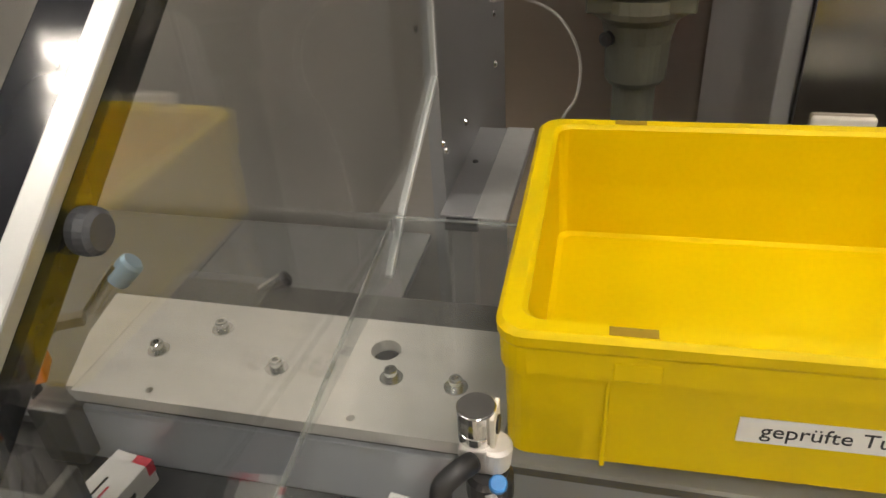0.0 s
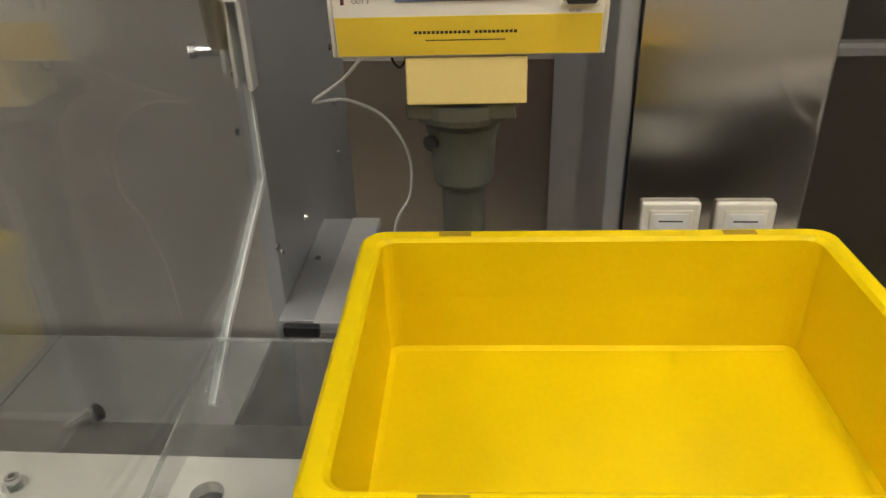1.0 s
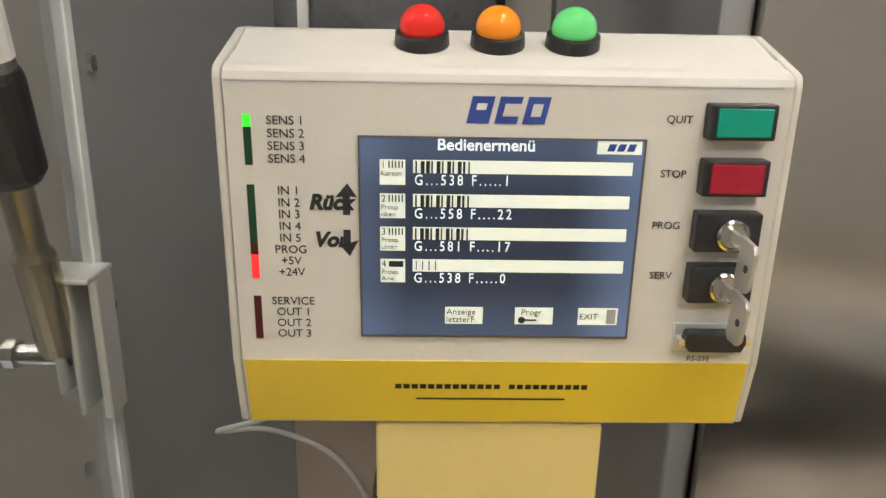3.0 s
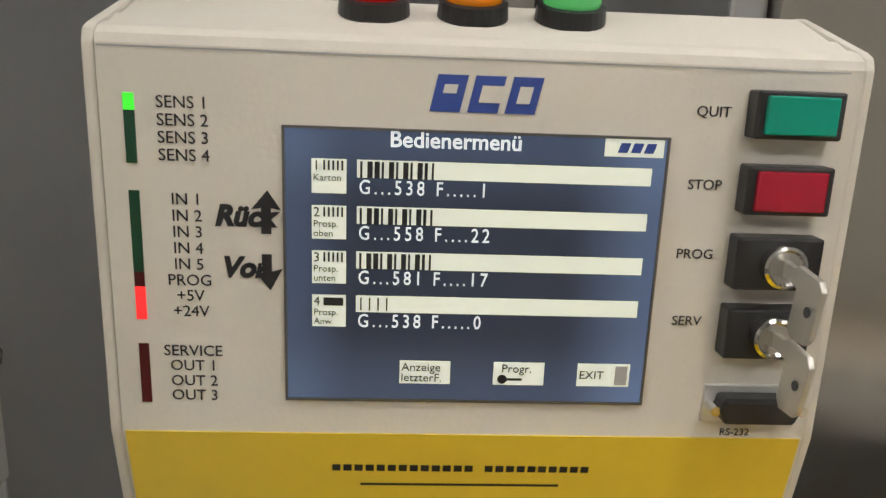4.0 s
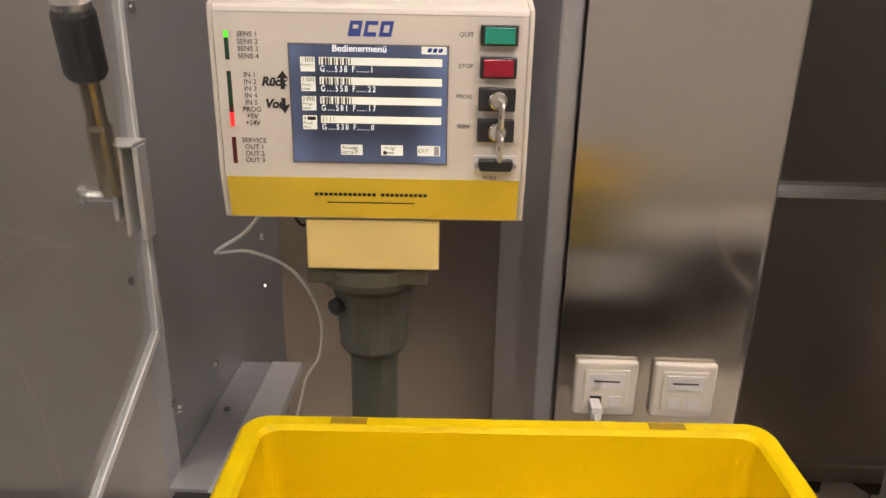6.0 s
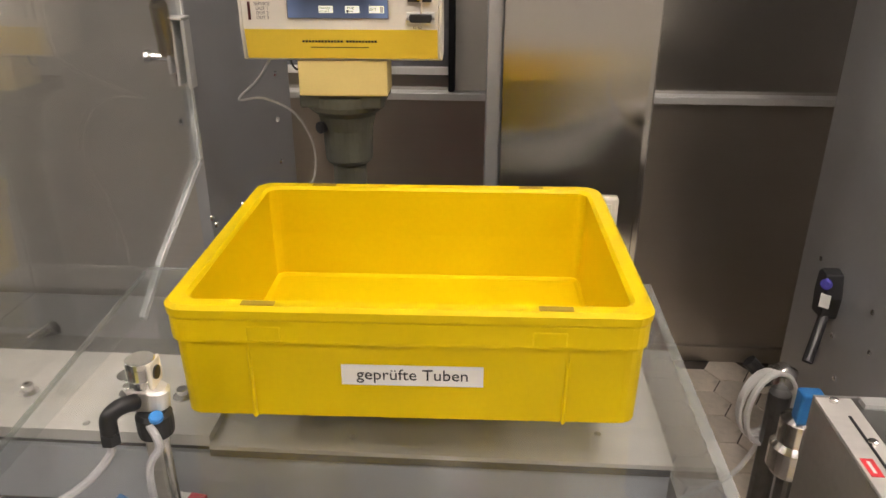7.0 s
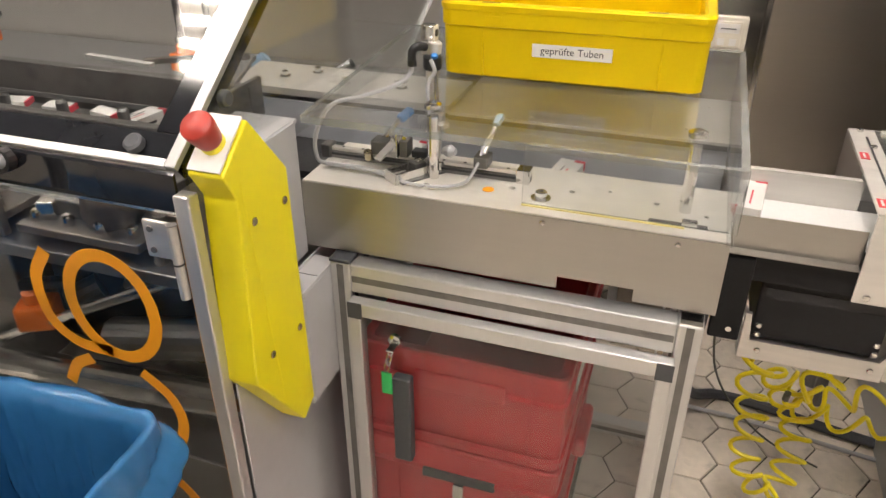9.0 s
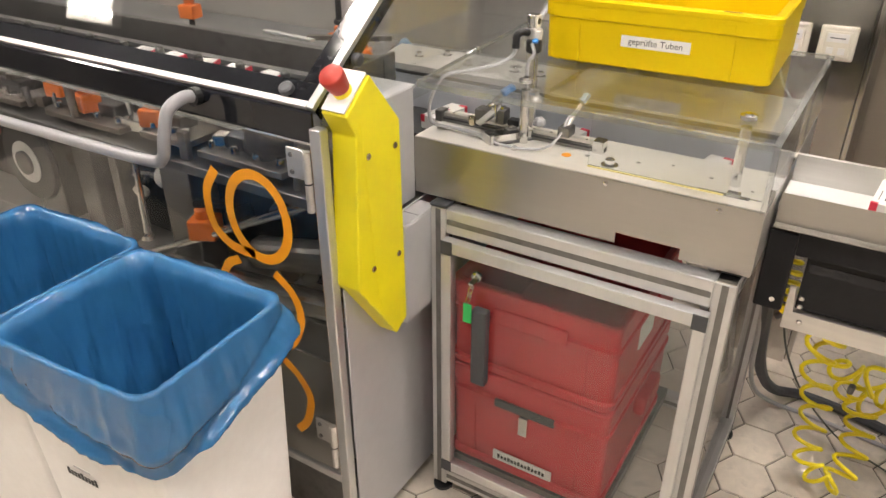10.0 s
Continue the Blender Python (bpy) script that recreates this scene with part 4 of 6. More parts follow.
part("ring_clamp", turned([(0.0090, 0), (0.0095, 0.001), (0.0095, 0.014), (0.0075, 0.016)], (-0.014, 0.302, 0.890), (0.1, 0, 1), 22), STEEL_PLATE, af, "pale clamp ring")
part("head", turned([(0.0105, 0), (0.0105, 0.006), (0.0100, 0.0065), (0.0105, 0.007), (0.0100, 0.0095), (0.0105, 0.010), (0.0100, 0.0125), (0.0105, 0.013), (0.0100, 0.0155), (0.0105, 0.016), (0.0105, 0.0205), (0.0098, 0.0212)], (-0.0225, 0.305, 0.906), n=28), STEEL_POLISH, af, "ribbed steel cap")
part("flat", box(-0.0145, -0.0115, 0.2965, 0.3135, 0.906, 0.9265, 0.0008), SOCKET_WHITE, af)
part("port", turned([(0.0052, 0), (0.0052, 0.0012)], (-0.0115, 0.304, 0.917), (1, 0, 0), 16), BLACK, af)
part("elbow", tube(smooth_line([(-0.023, 0.291, 0.900), (-0.029, 0.280, 0.903), (-0.035, 0.274, 0.898), (-0.036, 0.273, 0.886)]), 0.0060, 12), BLACK, af, smooth=True)
part("elbow_nut", turned([(0.0070, 0), (0.0070, 0.008), (0.005, 0.009)], (-0.036, 0.273, 0.878), n=6), BLACK, af)
hose = thing("air_hose", (-0.05, 0.23, DECK), "pale grey pneumatic hose curling to the deck", "hose")
part("hose", tube(smooth_line([(-0.036, 0.273, 0.880), (-0.038, 0.270, 0.868), (-0.052, 0.25, 0.856), (-0.085, 0.215, 0.8485), (-0.12, 0.19, 0.84), (-0.142, 0.183, 0.80), (-0.145, 0.186, 0.765), (-0.13, 0.187, 0.757), (-0.08, 0.187, 0.757), (-0.03, 0.18, 0.756)]), 0.0030, 8), HOSE, hose)
part("white_hose", tube(smooth_line([(-0.013, 0.285, 0.885), (-0.006, 0.28, 0.87), (-0.014, 0.275, 0.852), (-0.01, 0.268, 0.8)]), 0.0030, 8), HOSE, hose)

sr = thing("slide_rail", (-0.02, 0.226, DECK), "toothed steel slide rail with clamps on the deck", "rail")
part("rail", box(-0.155, 0.146, 0.222, 0.236, 0.7505, 0.760, 0.001), STEEL_DARK, sr)
part("top_track", box(-0.142, 0.128, 0.2245, 0.2335, 0.7605, 0.766, 0.001), STEEL, sr)
part("track_gap", box(-0.141, 0.127, 0.2212, 0.2218, 0.7555, 0.7585), BLACK, sr, "dark slit along the rail")
for i in range(9):
    part("track_screw", turned([(0.0022, 0), (0.0022, 0.0008)], (-0.125 + 0.030 * i, 0.229, 0.766), n=8), STEEL_DARK, sr)
part("end_block", box(0.128, 0.146, 0.2185, 0.2395, 0.7502, 0.770, 0.0015), STEEL_POLISH, sr)
part("end_block", box(-0.156, -0.142, 0.2185, 0.2395, 0.7502, 0.770, 0.0015), STEEL_DARK, sr)
sc = thing("sensor_clamp", (-0.06, 0.23, DECK), "small steel clamp carrying a blue-capped sensor", "sensor", "sensors on the rail")
part("block", box(-0.078, -0.054, 0.216, 0.242, 0.766, 0.786, 0.002), STEEL_DARK, sc)
part("brass_screw", turned([(0.006, 0), (0.006, 0.012), (0.004, 0.014)], (-0.080, 0.2145, 0.760), (0, -0.3, 1), 12), GOLD, sc)
part("stem", rod((-0.064, 0.235, 0.784), (-0.058, 0.275, 0.797), 0.004), STEEL_POLISH, sc)
part("blue_cap", moved(box(-0.0058, 0.0058, -0.012, 0.012, -0.005, 0.005, 0.0015), Matrix.Translation((-0.052, 0.285, 0.803)) @ pose(0, 0, 0, 22, 0, -28)), BLUE_PLASTIC, sc)
part("knob", turned([(0.007, 0), (0.008, 0.004), (0.007, 0.009), (0.003, 0.010)], (-0.045, 0.225, 0.787), (0.2, -0.3, 1), 18), STEEL_POLISH, sc)
sc2 = thing("sensor_clamp", (0.08, 0.23, DECK), "small steel clamp carrying a blue-capped sensor", "sensor", "sensors on the rail")
part("block", box(0.070, 0.090, 0.216, 0.242, 0.766, 0.782, 0.002), STEEL_DARK, sc2)
part("stem", rod((0.080, 0.23, 0.78), (0.083, 0.272, 0.804), 0.0036), STEEL, sc2)
part("blue_cap", moved(box(-0.005, 0.005, -0.009, 0.009, -0.0042, 0.0042, 0.0015), Matrix.Translation((0.086, 0.282, 0.812)) @ pose(0, 0, 0, 32, 0, -14)), LIGHT_BLUE, sc2)
part("lead", tube(smooth_line([(0.083, 0.262, 0.800), (0.079, 0.235, 0.792), (0.076, 0.213, 0.77), (0.066, 0.185, 0.757), (0.035, 0.168, 0.755), (0.0, 0.166, 0.755), (-0.03, 0.175, 0.755), (-0.06, 0.186, 0.7545), (-0.10, 0.19, 0.7545), (-0.135, 0.193, 0.7545)]), 0.0022, 8), HOSE, sc2)
ga = thing("guide_arm", (0.0, 0.19, DECK), "slotted steel swivel arm with a screw on the deck", "bracket")
AT = Matrix.Translation((-0.006, 0.200, 0.7505)) @ pose(0, 0, 0, 0, 0, -36)
for dx in (-0.0135, 0.0095):
    part("fork", moved(box(dx - 0.002, dx + 0.002, -0.036, 0.044, 0.0, 0.015, 0.0006), AT), STEEL_POLISH, ga)
    part("fork_foot", moved(box(dx - 0.006, dx + 0.006, -0.030, 0.040, -0.0004, 0.002, 0.0004), AT), STEEL_DARK, ga)
part("cross_bar", moved(box(-0.0155, 0.0115, -0.039, -0.0365, 0.0, 0.014, 0.0006), AT), STEEL, ga)
part("slider", moved(box(-0.0105, 0.0065, -0.004, 0.014, 0.002, 0.019, 0.001), AT), STEEL_DARK, ga)
part("slider_screw", moved(turned([(0.0045, 0), (0.0045, 0.004), (0.0026, 0.0045), (0.0026, 0.0025)], (-0.002, 0.005, 0.019), n=12), AT), STEEL_POLISH, ga)
part("lever", moved(box(-0.0065, 0.0065, -0.028, 0.022, 0.0, 0.003, 0.0008), Matrix.Translation((-0.046, 0.214, 0.782)) @ pose(0, 0, 0, 28, 0, -26)), STEEL, ga)
part("upright_plate", box(-0.040, -0.037, 0.214, 0.236, 0.766, 0.800, 0.0008), STEEL_POLISH, ga)
part("upright_block", box(-0.0365, -0.024, 0.218, 0.240, 0.766, 0.790, 0.0015), STEEL_DARK, ga)
part("terminal", box(-0.020, 0.000, 0.222, 0.238, 0.7665, 0.776, 0.001), BLACK, ga)
part("small_nut", turned([(0.005, 0), (0.005, 0.005), (0.003, 0.006)], (-0.030, 0.226, 0.790), n=6), STEEL_POLISH, ga)
part("screw", turned([(0.005, 0), (0.005, 0.005), (0.003, 0.006)], (0.021, 0.168, 0.7505), n=12), STEEL_POLISH, ga)
part("hub", turned([(0.014, 0), (0.014, 0.006), (0.009, 0.010), (0.009, 0.018), (0.004, 0.020)], (0.006, 0.262, 0.80), n=18), STEEL, ga)
part("hub_post", moved(box(-0.006, 0.006, -0.003, 0.003, 0.0, 0.052, 0.001), Matrix.Translation((0.006, 0.247, 0.7505)) @ pose(0, 0, 0, -14)), STEEL, ga)
part("white_tip", turned([(0.004, 0), (0.008, 0.006), (0.009, 0.012), (0.004, 0.02)], (0.02, 0.24, 0.775), (0.9, -0.2, 0.1), 12), HOSE, ga)

# ---- aluminium stand under the station, with a glazed door ----
def profile(x0, x1, y0, y1, z0, z1, axis, parent, name="profile"):
    """An aluminium extrusion with a dark groove along each long face."""
    pr = part(name, box(x0, x1, y0, y1, z0, z1, 0.0025), ALU, parent)
    g = None
    w = 0.0048
    e = 0.0006
    cx, cy, cz = (x0 + x1) / 2, (y0 + y1) / 2, (z0 + z1) / 2
    if axis == "x":
        g = box(x0 + 0.002, x1 - 0.002, y0 - e, y0 + e, cz - w, cz + w)
    elif axis == "z":
        g = box(cx - w, cx + w, y0 - e, y0 + e, z0 + 0.002, z1 - 0.002)
        box(x1 - e, x1 + e, cy - w, cy + w, z0 + 0.002, z1 - 0.002, bm=g)
    else:
        g = box(x1 - e, x1 + e, y0 + 0.002, y1 - 0.002, cz - w, cz + w)
    sub("groove", g, STEEL_DARK, pr)
    return pr


FX0, FX1, FY0, FY1, FT = -0.103, 0.388, 0.118, 0.60, 0.644
fr = thing("aluminium_stand", (0.14, 0.36, 0), "aluminium profile stand carrying the conveyor station", "stand")
P = 0.03
for x in (FX0, FX1 - P):
    for y in (FY0, FY1 - P):
        profile(x, x + P, y, y + P, 0.02, FT - (0.0 if y == FY0 and x == FX0 else 0.0), "z", fr, "post")
        part("foot", turned([(0.02, 0), (0.02, 0.006), (0.006, 0.01), (0.006, 0.021)], (x + P / 2, y + P / 2, 0), n=16), BLACK, fr)
for y in (FY0, FY1 - P):
    profile(FX0 + P, FX1 - P, y, y + P, FT - 0.044, FT, "x", fr, "rail")
    profile(FX0 + P, FX1 - P, y, y + P, 0.03, 0.03 + P, "x", fr, "rail")
for x in (FX0, FX1 - P):
    profile(x, x + P, FY0 + P, FY1 - P, FT - P, FT, "y", fr, "rail")
    profile(x, x + P, FY0 + P, FY1 - P, 0.03, 0.03 + P, "y", fr, "rail")
part("corner_cap", box(FX0 - 0.001, FX0 + P + 0.001, FY0 - 0.001, FY0 + P + 0.001, FT, FT + 0.006, 0.002), RUBBER, fr)
part("corner_cap", box(FX1 - P + 0.002, FX1 - 0.002, FY0 + 0.002, FY0 + P - 0.002, FT, FT + 0.0015), STEEL_POLISH, fr)
part("side_pane", box(FX1 - 0.017, FX1 - 0.013, FY0 + P, FY1 - P, 0.06, FT - P), DOOR_CLEAR, fr)
part("floor_tray", box(FX0 + P, 0.240, FY0 + P, FY1 - P, 0.060, 0.084, 0.001), STEEL_DARK, fr, "dark carrying tray under the crates")
part("support_leg", rod((0.345, 0.20, FT + 0.001), (0.345, 0.20, 0.653), 0.012), STEEL_POLISH, fr)
part("support_leg", rod((-0.05, 0.20, FT + 0.001), (-0.05, 0.20, 0.653), 0.012), STEEL_POLISH, fr)
part("support_leg", rod((0.345, 0.50, FT - 0.03), (0.345, 0.50, 0.653), 0.012), STEEL_POLISH, fr)
gd = thing("glazed_door", (0.14, 0.105, 0.3), "clear glazed door in a narrow aluminium frame", "door")
DX0, DX1, DZ0, DZ1 = -0.070, 0.362, 0.085, 0.597
for e in ((DX0, DX1, DZ1 - 0.022, DZ1), (DX0, DX1, DZ0, DZ0 + 0.022), (DX0, DX0 + 0.018, DZ0 + 0.022, DZ1 - 0.022), (DX1 - 0.018, DX1, DZ0 + 0.022, DZ1 - 0.022)):
    part("frame_bar", box(e[0], e[1], 0.098, 0.117, e[2], e[3], 0.002), ALU, gd)
for cx in (DX0, DX1 - 0.020):
    for cz in (DZ0, DZ1 - 0.024):
        part("corner_joint", box(cx - 0.0006, cx + 0.0206, 0.0968, 0.0978, cz - 0.0006, cz + 0.0246), RUBBER, gd)
part("pane", box(DX0 + 0.018, DX1 - 0.018, 0.106, 0.110, DZ0 + 0.022, DZ1 - 0.022), DOOR_CLEAR, gd)
part("lock", turned([(0.009, 0), (0.009, 0.006), (0.005, 0.008)], (-0.004, 0.1058, 0.545), (0, -1, 0), 16), STEEL_POLISH, gd)
part("grip", box(-0.006, 0.022, 0.088, 0.1058, 0.333, 0.488, 0.003), RUBBER, gd, "grey plastic grip strip")
kt = thing("key_tag", (-0.004, 0.095, 0.53), "door key on a chain with a green plastic tag", "key")
part("key", moved(box(-0.002, 0.008, -0.022, -0.002, -0.001, 0.001), Matrix.Translation((-0.004, 0.098, 0.545))), STEEL_POLISH, kt)
for i in range(4):
    z = 0.536 - i * 0.009
    ring = [Vector((-0.004 - 0.002 * i + 0.0035 * math.cos(a * math.pi / 6), 0.086 + (0.0035 * math.sin(a * math.pi / 6) if i % 2 else 0), z + 0.0055 * math.sin(a * math.pi / 6))) for a in range(13)]
    part("chain_link", tube(ring, 0.0009, 5), STEEL_POLISH, kt)
part("tag", box(-0.019, -0.003, 0.083, 0.0865, 0.462, 0.500, 0.0015), GREEN_TAG, kt)

for k, (z0, hh, lab_) in enumerate(((0.0845, 0.230, "red plastic crate with a clip and label, below another"), (0.3130, 0.185, "open red plastic crate stacked on another"))):
    rc = crate("red_crate", (0.0755, 0.335, z0), 0.318, 0.375, hh, RED_CRATE, lab_, slots=False, lip=0.032, bands=((hh - 0.062, hh - 0.050, 0.006), (0.006, 0.024, 0.005)))
    tagged(rc, group="red crates in the stand")
    if k == 0:
        part("clip", box(-0.008, 0.010, -0.192, -0.1825, 0.118, 0.160, 0.001), STEEL_POLISH, rc, "steel clip", local=True)
        part("slot", box(-0.060, 0.060, -0.1890, -0.1825, 0.162, 0.179, 0.001), RUBBER, rc, local=True)
        part("label", box(-0.060, 0.062, -0.1860, -0.1825, 0.028, 0.050), PAPER, rc, "white paper label", local=True)
        for q in range(14):
            part("print_bar", box(-0.050 + 0.0072 * q, -0.0448 + 0.0072 * q, -0.1863, -0.1858, 0.0345, 0.0425 + 0.002 * (q % 3 == 0)), INK, rc, local=True)
        part("side_grip", box(0.154, 0.178, -0.03, 0.07, 0.120, 0.165, 0.008), RED_CRATE, rc, "red side grip", local=True)
    else:
        part("front_grip", box(-0.070, 0.070, -0.1920, -0.1840, hh - 0.066, hh - 0.034, 0.004), RED_CRATE, rc, "red front grip", local=True)
        part("side_label", box(0.1530, 0.1570, -0.06, 0.02, hh - 0.12, hh - 0.07), PAPER, rc, local=True)

# ---- outfeed belt and checking bridge ----
ob_ = thing("outfeed_conveyor", (0.6, 0.28, 0.7), "stainless outfeed conveyor with a white belt and black beam", "conveyor")
part("belt", box(0.402, 4.3, 0.2335, 0.328, 0.716, 0.728, 0.003), BELT, ob_, "white conveyor belt")
part("front_guard", prism([(0.231, 0.745), (0.2325, 0.745), (0.2325, 0.700), (0.218, 0.6985), (0.218, 0.697), (0.231, 0.6985)], 0.404, 0.5535, "x"), STEEL_FRONT, ob_)
part("front_guard", prism([(0.231, 0.745), (0.2325, 0.745), (0.2325, 0.700), (0.218, 0.6985), (0.218, 0.697), (0.231, 0.6985)], 0.6425, 4.3, "x"), STEEL_FRONT, ob_)
part("back_guide", box(0.404, 0.556, 0.3285, 0.3295, 0.716, 0.768), STEEL, ob_)
part("back_sheet", box(0.400, 0.556, 0.330, 0.352, 0.7605, 0.7625), STEEL_PLATE, ob_)
part("beam", box(0.402, 4.3, 0.236, 0.345, 0.652, 0.6965, 0.002), BLACK_MATT, ob_, "black anodised beam")
part("end_bracket", box(0.400, 0.440, 0.226, 0.2355, 0.562, 0.690, 0.003), BLACK_MATT, ob_)
part("screw", turned([(0.004, 0), (0.004, 0.002)], (0.425, 0.226, 0.580), (0, -1, 0), 10), STEEL_POLISH, ob_)
dr = thing("drive_box", (0.53, 0.3, 0.6), "black drive box in a screwed stainless tray", "drive unit")
part("box", box(0.456, 0.612, 0.248, 0.36, 0.560, 0.651, 0.003), BLACK_MATT, dr)
part("lid_step", box(0.462, 0.606, 0.2465, 0.2478, 0.625, 0.640), BLACK_GLOSS, dr)
part("tray", prism([(0.444, 0.528), (0.622, 0.528), (0.622, 0.575), (0.614, 0.5585), (0.456, 0.5585), (0.452, 0.60), (0.444, 0.60)], 0.240, 0.2465, "y", 0.0008), STEEL, dr)
part("tray_bottom", box(0.444, 0.95, 0.247, 0.37, 0.528, 0.532), STEEL, dr)
part("hopper_plate", box(0.6225, 0.95, 0.241, 0.244, 0.530, 0.620, 0.001), STEEL, dr)
for sx, sz in ((0.463, 0.571), (0.463, 0.585), (0.468, 0.545), (0.604, 0.571), (0.604, 0.585), (0.606, 0.545)):
    part("screw", turned([(0.0042, 0), (0.0042, 0.0015), (0.003, 0.003)], (sx, 0.240, sz), (0, -1, 0), 12), STEEL_POLISH, dr)
br = thing("checking_bridge", (0.58, 0.38, 0.7), "stainless bridge over the belt with red stickers and a clear hood", "machine")
part("top_plate", box(0.5565, 0.592, 0.2300, 0.522, 0.767, 0.7705, 0.0008), STEEL_PLATE, br)
part("front_plate", box(0.5565, 0.640, 0.2300, 0.2328, 0.648, 0.7665, 0.001), STEEL_PLATE, br, "pale screwed front plate")
part("inner_side", box(0.5565, 0.5590, 0.36, 0.522, 0.62, 0.7665), STEEL, br)
part("back_plate", box(0.5565, 0.80, 0.5225, 0.5255, 0.60, 0.7705), STEEL, br)
part("far_rail", box(0.6, 0.80, 0.508, 0.522, 0.7665, 0.7725), ALU_LIGHT, br)
part("slot", box(0.576, 0.5785, 0.28, 0.49, 0.7706, 0.7716), BLACK, br)
part("front_bar", box(0.5925, 0.80, 0.2335, 0.262, 0.764, 0.770, 0.001), STEEL_PLATE, br)
part("hood_pane", box(0.594, 0.80, 0.265, 0.507, 0.766, 0.769), ACRYLIC, br)
part("inner_floor", box(0.594, 0.80, 0.36, 0.52, 0.655, 0.660), STEEL_DARK, br)
part("camera_block", box(0.615, 0.655, 0.40, 0.455, 0.68, 0.745, 0.004), BLACK, br, "black camera block")
part("blue_block", box(0.602, 0.614, 0.40, 0.46, 0.69, 0.735, 0.002), BLUE_PLASTIC, br)
part("camera_lead", tube(smooth_line([(0.6, 0.47, 0.75), (0.62, 0.46, 0.755), (0.64, 0.44, 0.745), (0.66, 0.43, 0.72)]), 0.003), WHITE_CABLE, br)
for yy in (0.262, 0.415):
    part("red_sticker", box(0.5595, 0.5705, yy - 0.012, yy + 0.012, 0.7706, 0.7712), RED_CUTOUT, br, "small red warning sticker")
    part("sticker_bar", box(0.563, 0.566, yy - 0.008, yy + 0.008, 0.7713, 0.7715), PAPER, br)
for sx, sy in ((0.584, 0.253), (0.582, 0.30), (0.581, 0.45), (0.572, 0.515)):
    part("screw", turned([(0.0045, 0), (0.0045, 0.003), (0.003, 0.004)], (sx, sy, 0.7706), n=12), STEEL_POLISH, br)
for sx in (0.572, 0.624):
    part("screw", turned([(0.0045, 0), (0.0045, 0.002), (0.003, 0.003)], (sx, 0.2300, 0.658), (0, -1, 0), 12), STEEL_POLISH, br)
part("support", box(0.80, 0.86, 0.34, 0.40, 0.0, 0.5275, 0.003), STEEL_DARK, dr)

sn = thing("fork_sensor", (0.80, 1.04, 0.62), "black sensor with violet lens and white label", "sensor")
part("body", moved(prism([(-0.028, -0.05), (0.022, -0.05), (0.030, 0.0), (0.026, 0.042), (0.010, 0.055), (-0.018, 0.05), (-0.034, 0.0)], -0.018, 0.018, "x", 0.004), Matrix.Translation((0.802, 1.04, 0.632)) @ Matrix.Diagonal((0.8, 0.75, 0.8, 1))), BLACK, sn)
part("lens", turned([(0.010, 0), (0.0095, 0.003), (0.006, 0.0045)], (0.788, 1.022, 0.657), (-0.75, -0.65, 0.1), 20), BLUE_LENS, sn)
part("label", moved(box(-0.008, 0.008, -0.001, 0.001, -0.012, 0.012), Matrix.Translation((0.7865, 1.012, 0.630)) @ pose(0, 0, 0, 0, 0, -42)), PAPER, sn)
part("arm", rod((0.80, 1.03, 0.60), (0.765, 0.98, 0.53), 0.009), BLACK, sn)
ca = thing("valve_cluster", (0.70, 0.9, 0.5), "steel valve cluster with coiled white cable and blue knob", "valve")
part("post", rod((0.71, 0.93, 0.0), (0.71, 0.93, 0.50), 0.018), STEEL_DARK, ca)
part("body", turned([(0.03, 0), (0.036, 0.01), (0.036, 0.05), (0.028, 0.06), (0.028, 0.10), (0.015, 0.11)], (0.715, 0.86, 0.40), n=22), STEEL_POLISH, ca)
part("body_post", rod((0.715, 0.86, 0.0), (0.715, 0.86, 0.402), 0.014), STEEL_DARK, ca)
part("blue_knob", box(0.70, 0.735, 0.835, 0.86, 0.505, 0.56, 0.004), BLUE_PLASTIC, ca)
part("lever", rod((0.70, 0.96, 0.50), (0.665, 0.97, 0.535), 0.012), BLACK, ca)
part("junction", turned([(0.02, 0), (0.024, 0.01), (0.024, 0.035), (0.01, 0.045)], (0.72, 0.96, 0.49), n=18), STEEL_POLISH, ca)
for k in range(5):
    loop = [Vector((0.690 + 0.003 * k + (0.040 + 0.003 * (k % 3)) * math.cos(a / 20 * 2 * math.pi), 0.955 - 0.006 * k + 0.014 * math.cos(a / 20 * 2 * math.pi), 0.465 + (0.062 + 0.002 * k) * math.sin(a / 20 * 2 * math.pi))) for a in range(21)]
    part("cable_loop", tube(loop, 0.004, 7), WHITE_CABLE, ca)
part("cable_tail", tube(smooth_line([(0.70, 0.94, 0.40), (0.66, 0.93, 0.33), (0.60, 0.94, 0.27), (0.53, 0.97, 0.20), (0.46, 1.0, 0.1), (0.42, 1.02, 0.005)]), 0.0045), WHITE_CABLE, ca)
part("cable_tail", tube(smooth_line([(0.71, 0.93, 0.46), (0.74, 0.86, 0.50), (0.78, 0.80, 0.46), (0.80, 0.7, 0.42)]), 0.003), WHITE_CABLE, ca)

# floor cables and yellow spiral air hoses
bc = thing("floor_cable", (0.55, 0.7, 0), "thick black cable bundle lying on the tiles", "cable")
part("cable", tube(smooth_line([(0.41, 0.40, 0.60), (0.405, 0.48, 0.40), (0.41, 0.60, 0.20), (0.44, 0.74, 0.05), (0.50, 0.80, 0.014), (0.60, 0.79, 0.014), (0.72, 0.76, 0.014), (0.95, 0.72, 0.014)]), 0.012), RUBBER, bc)
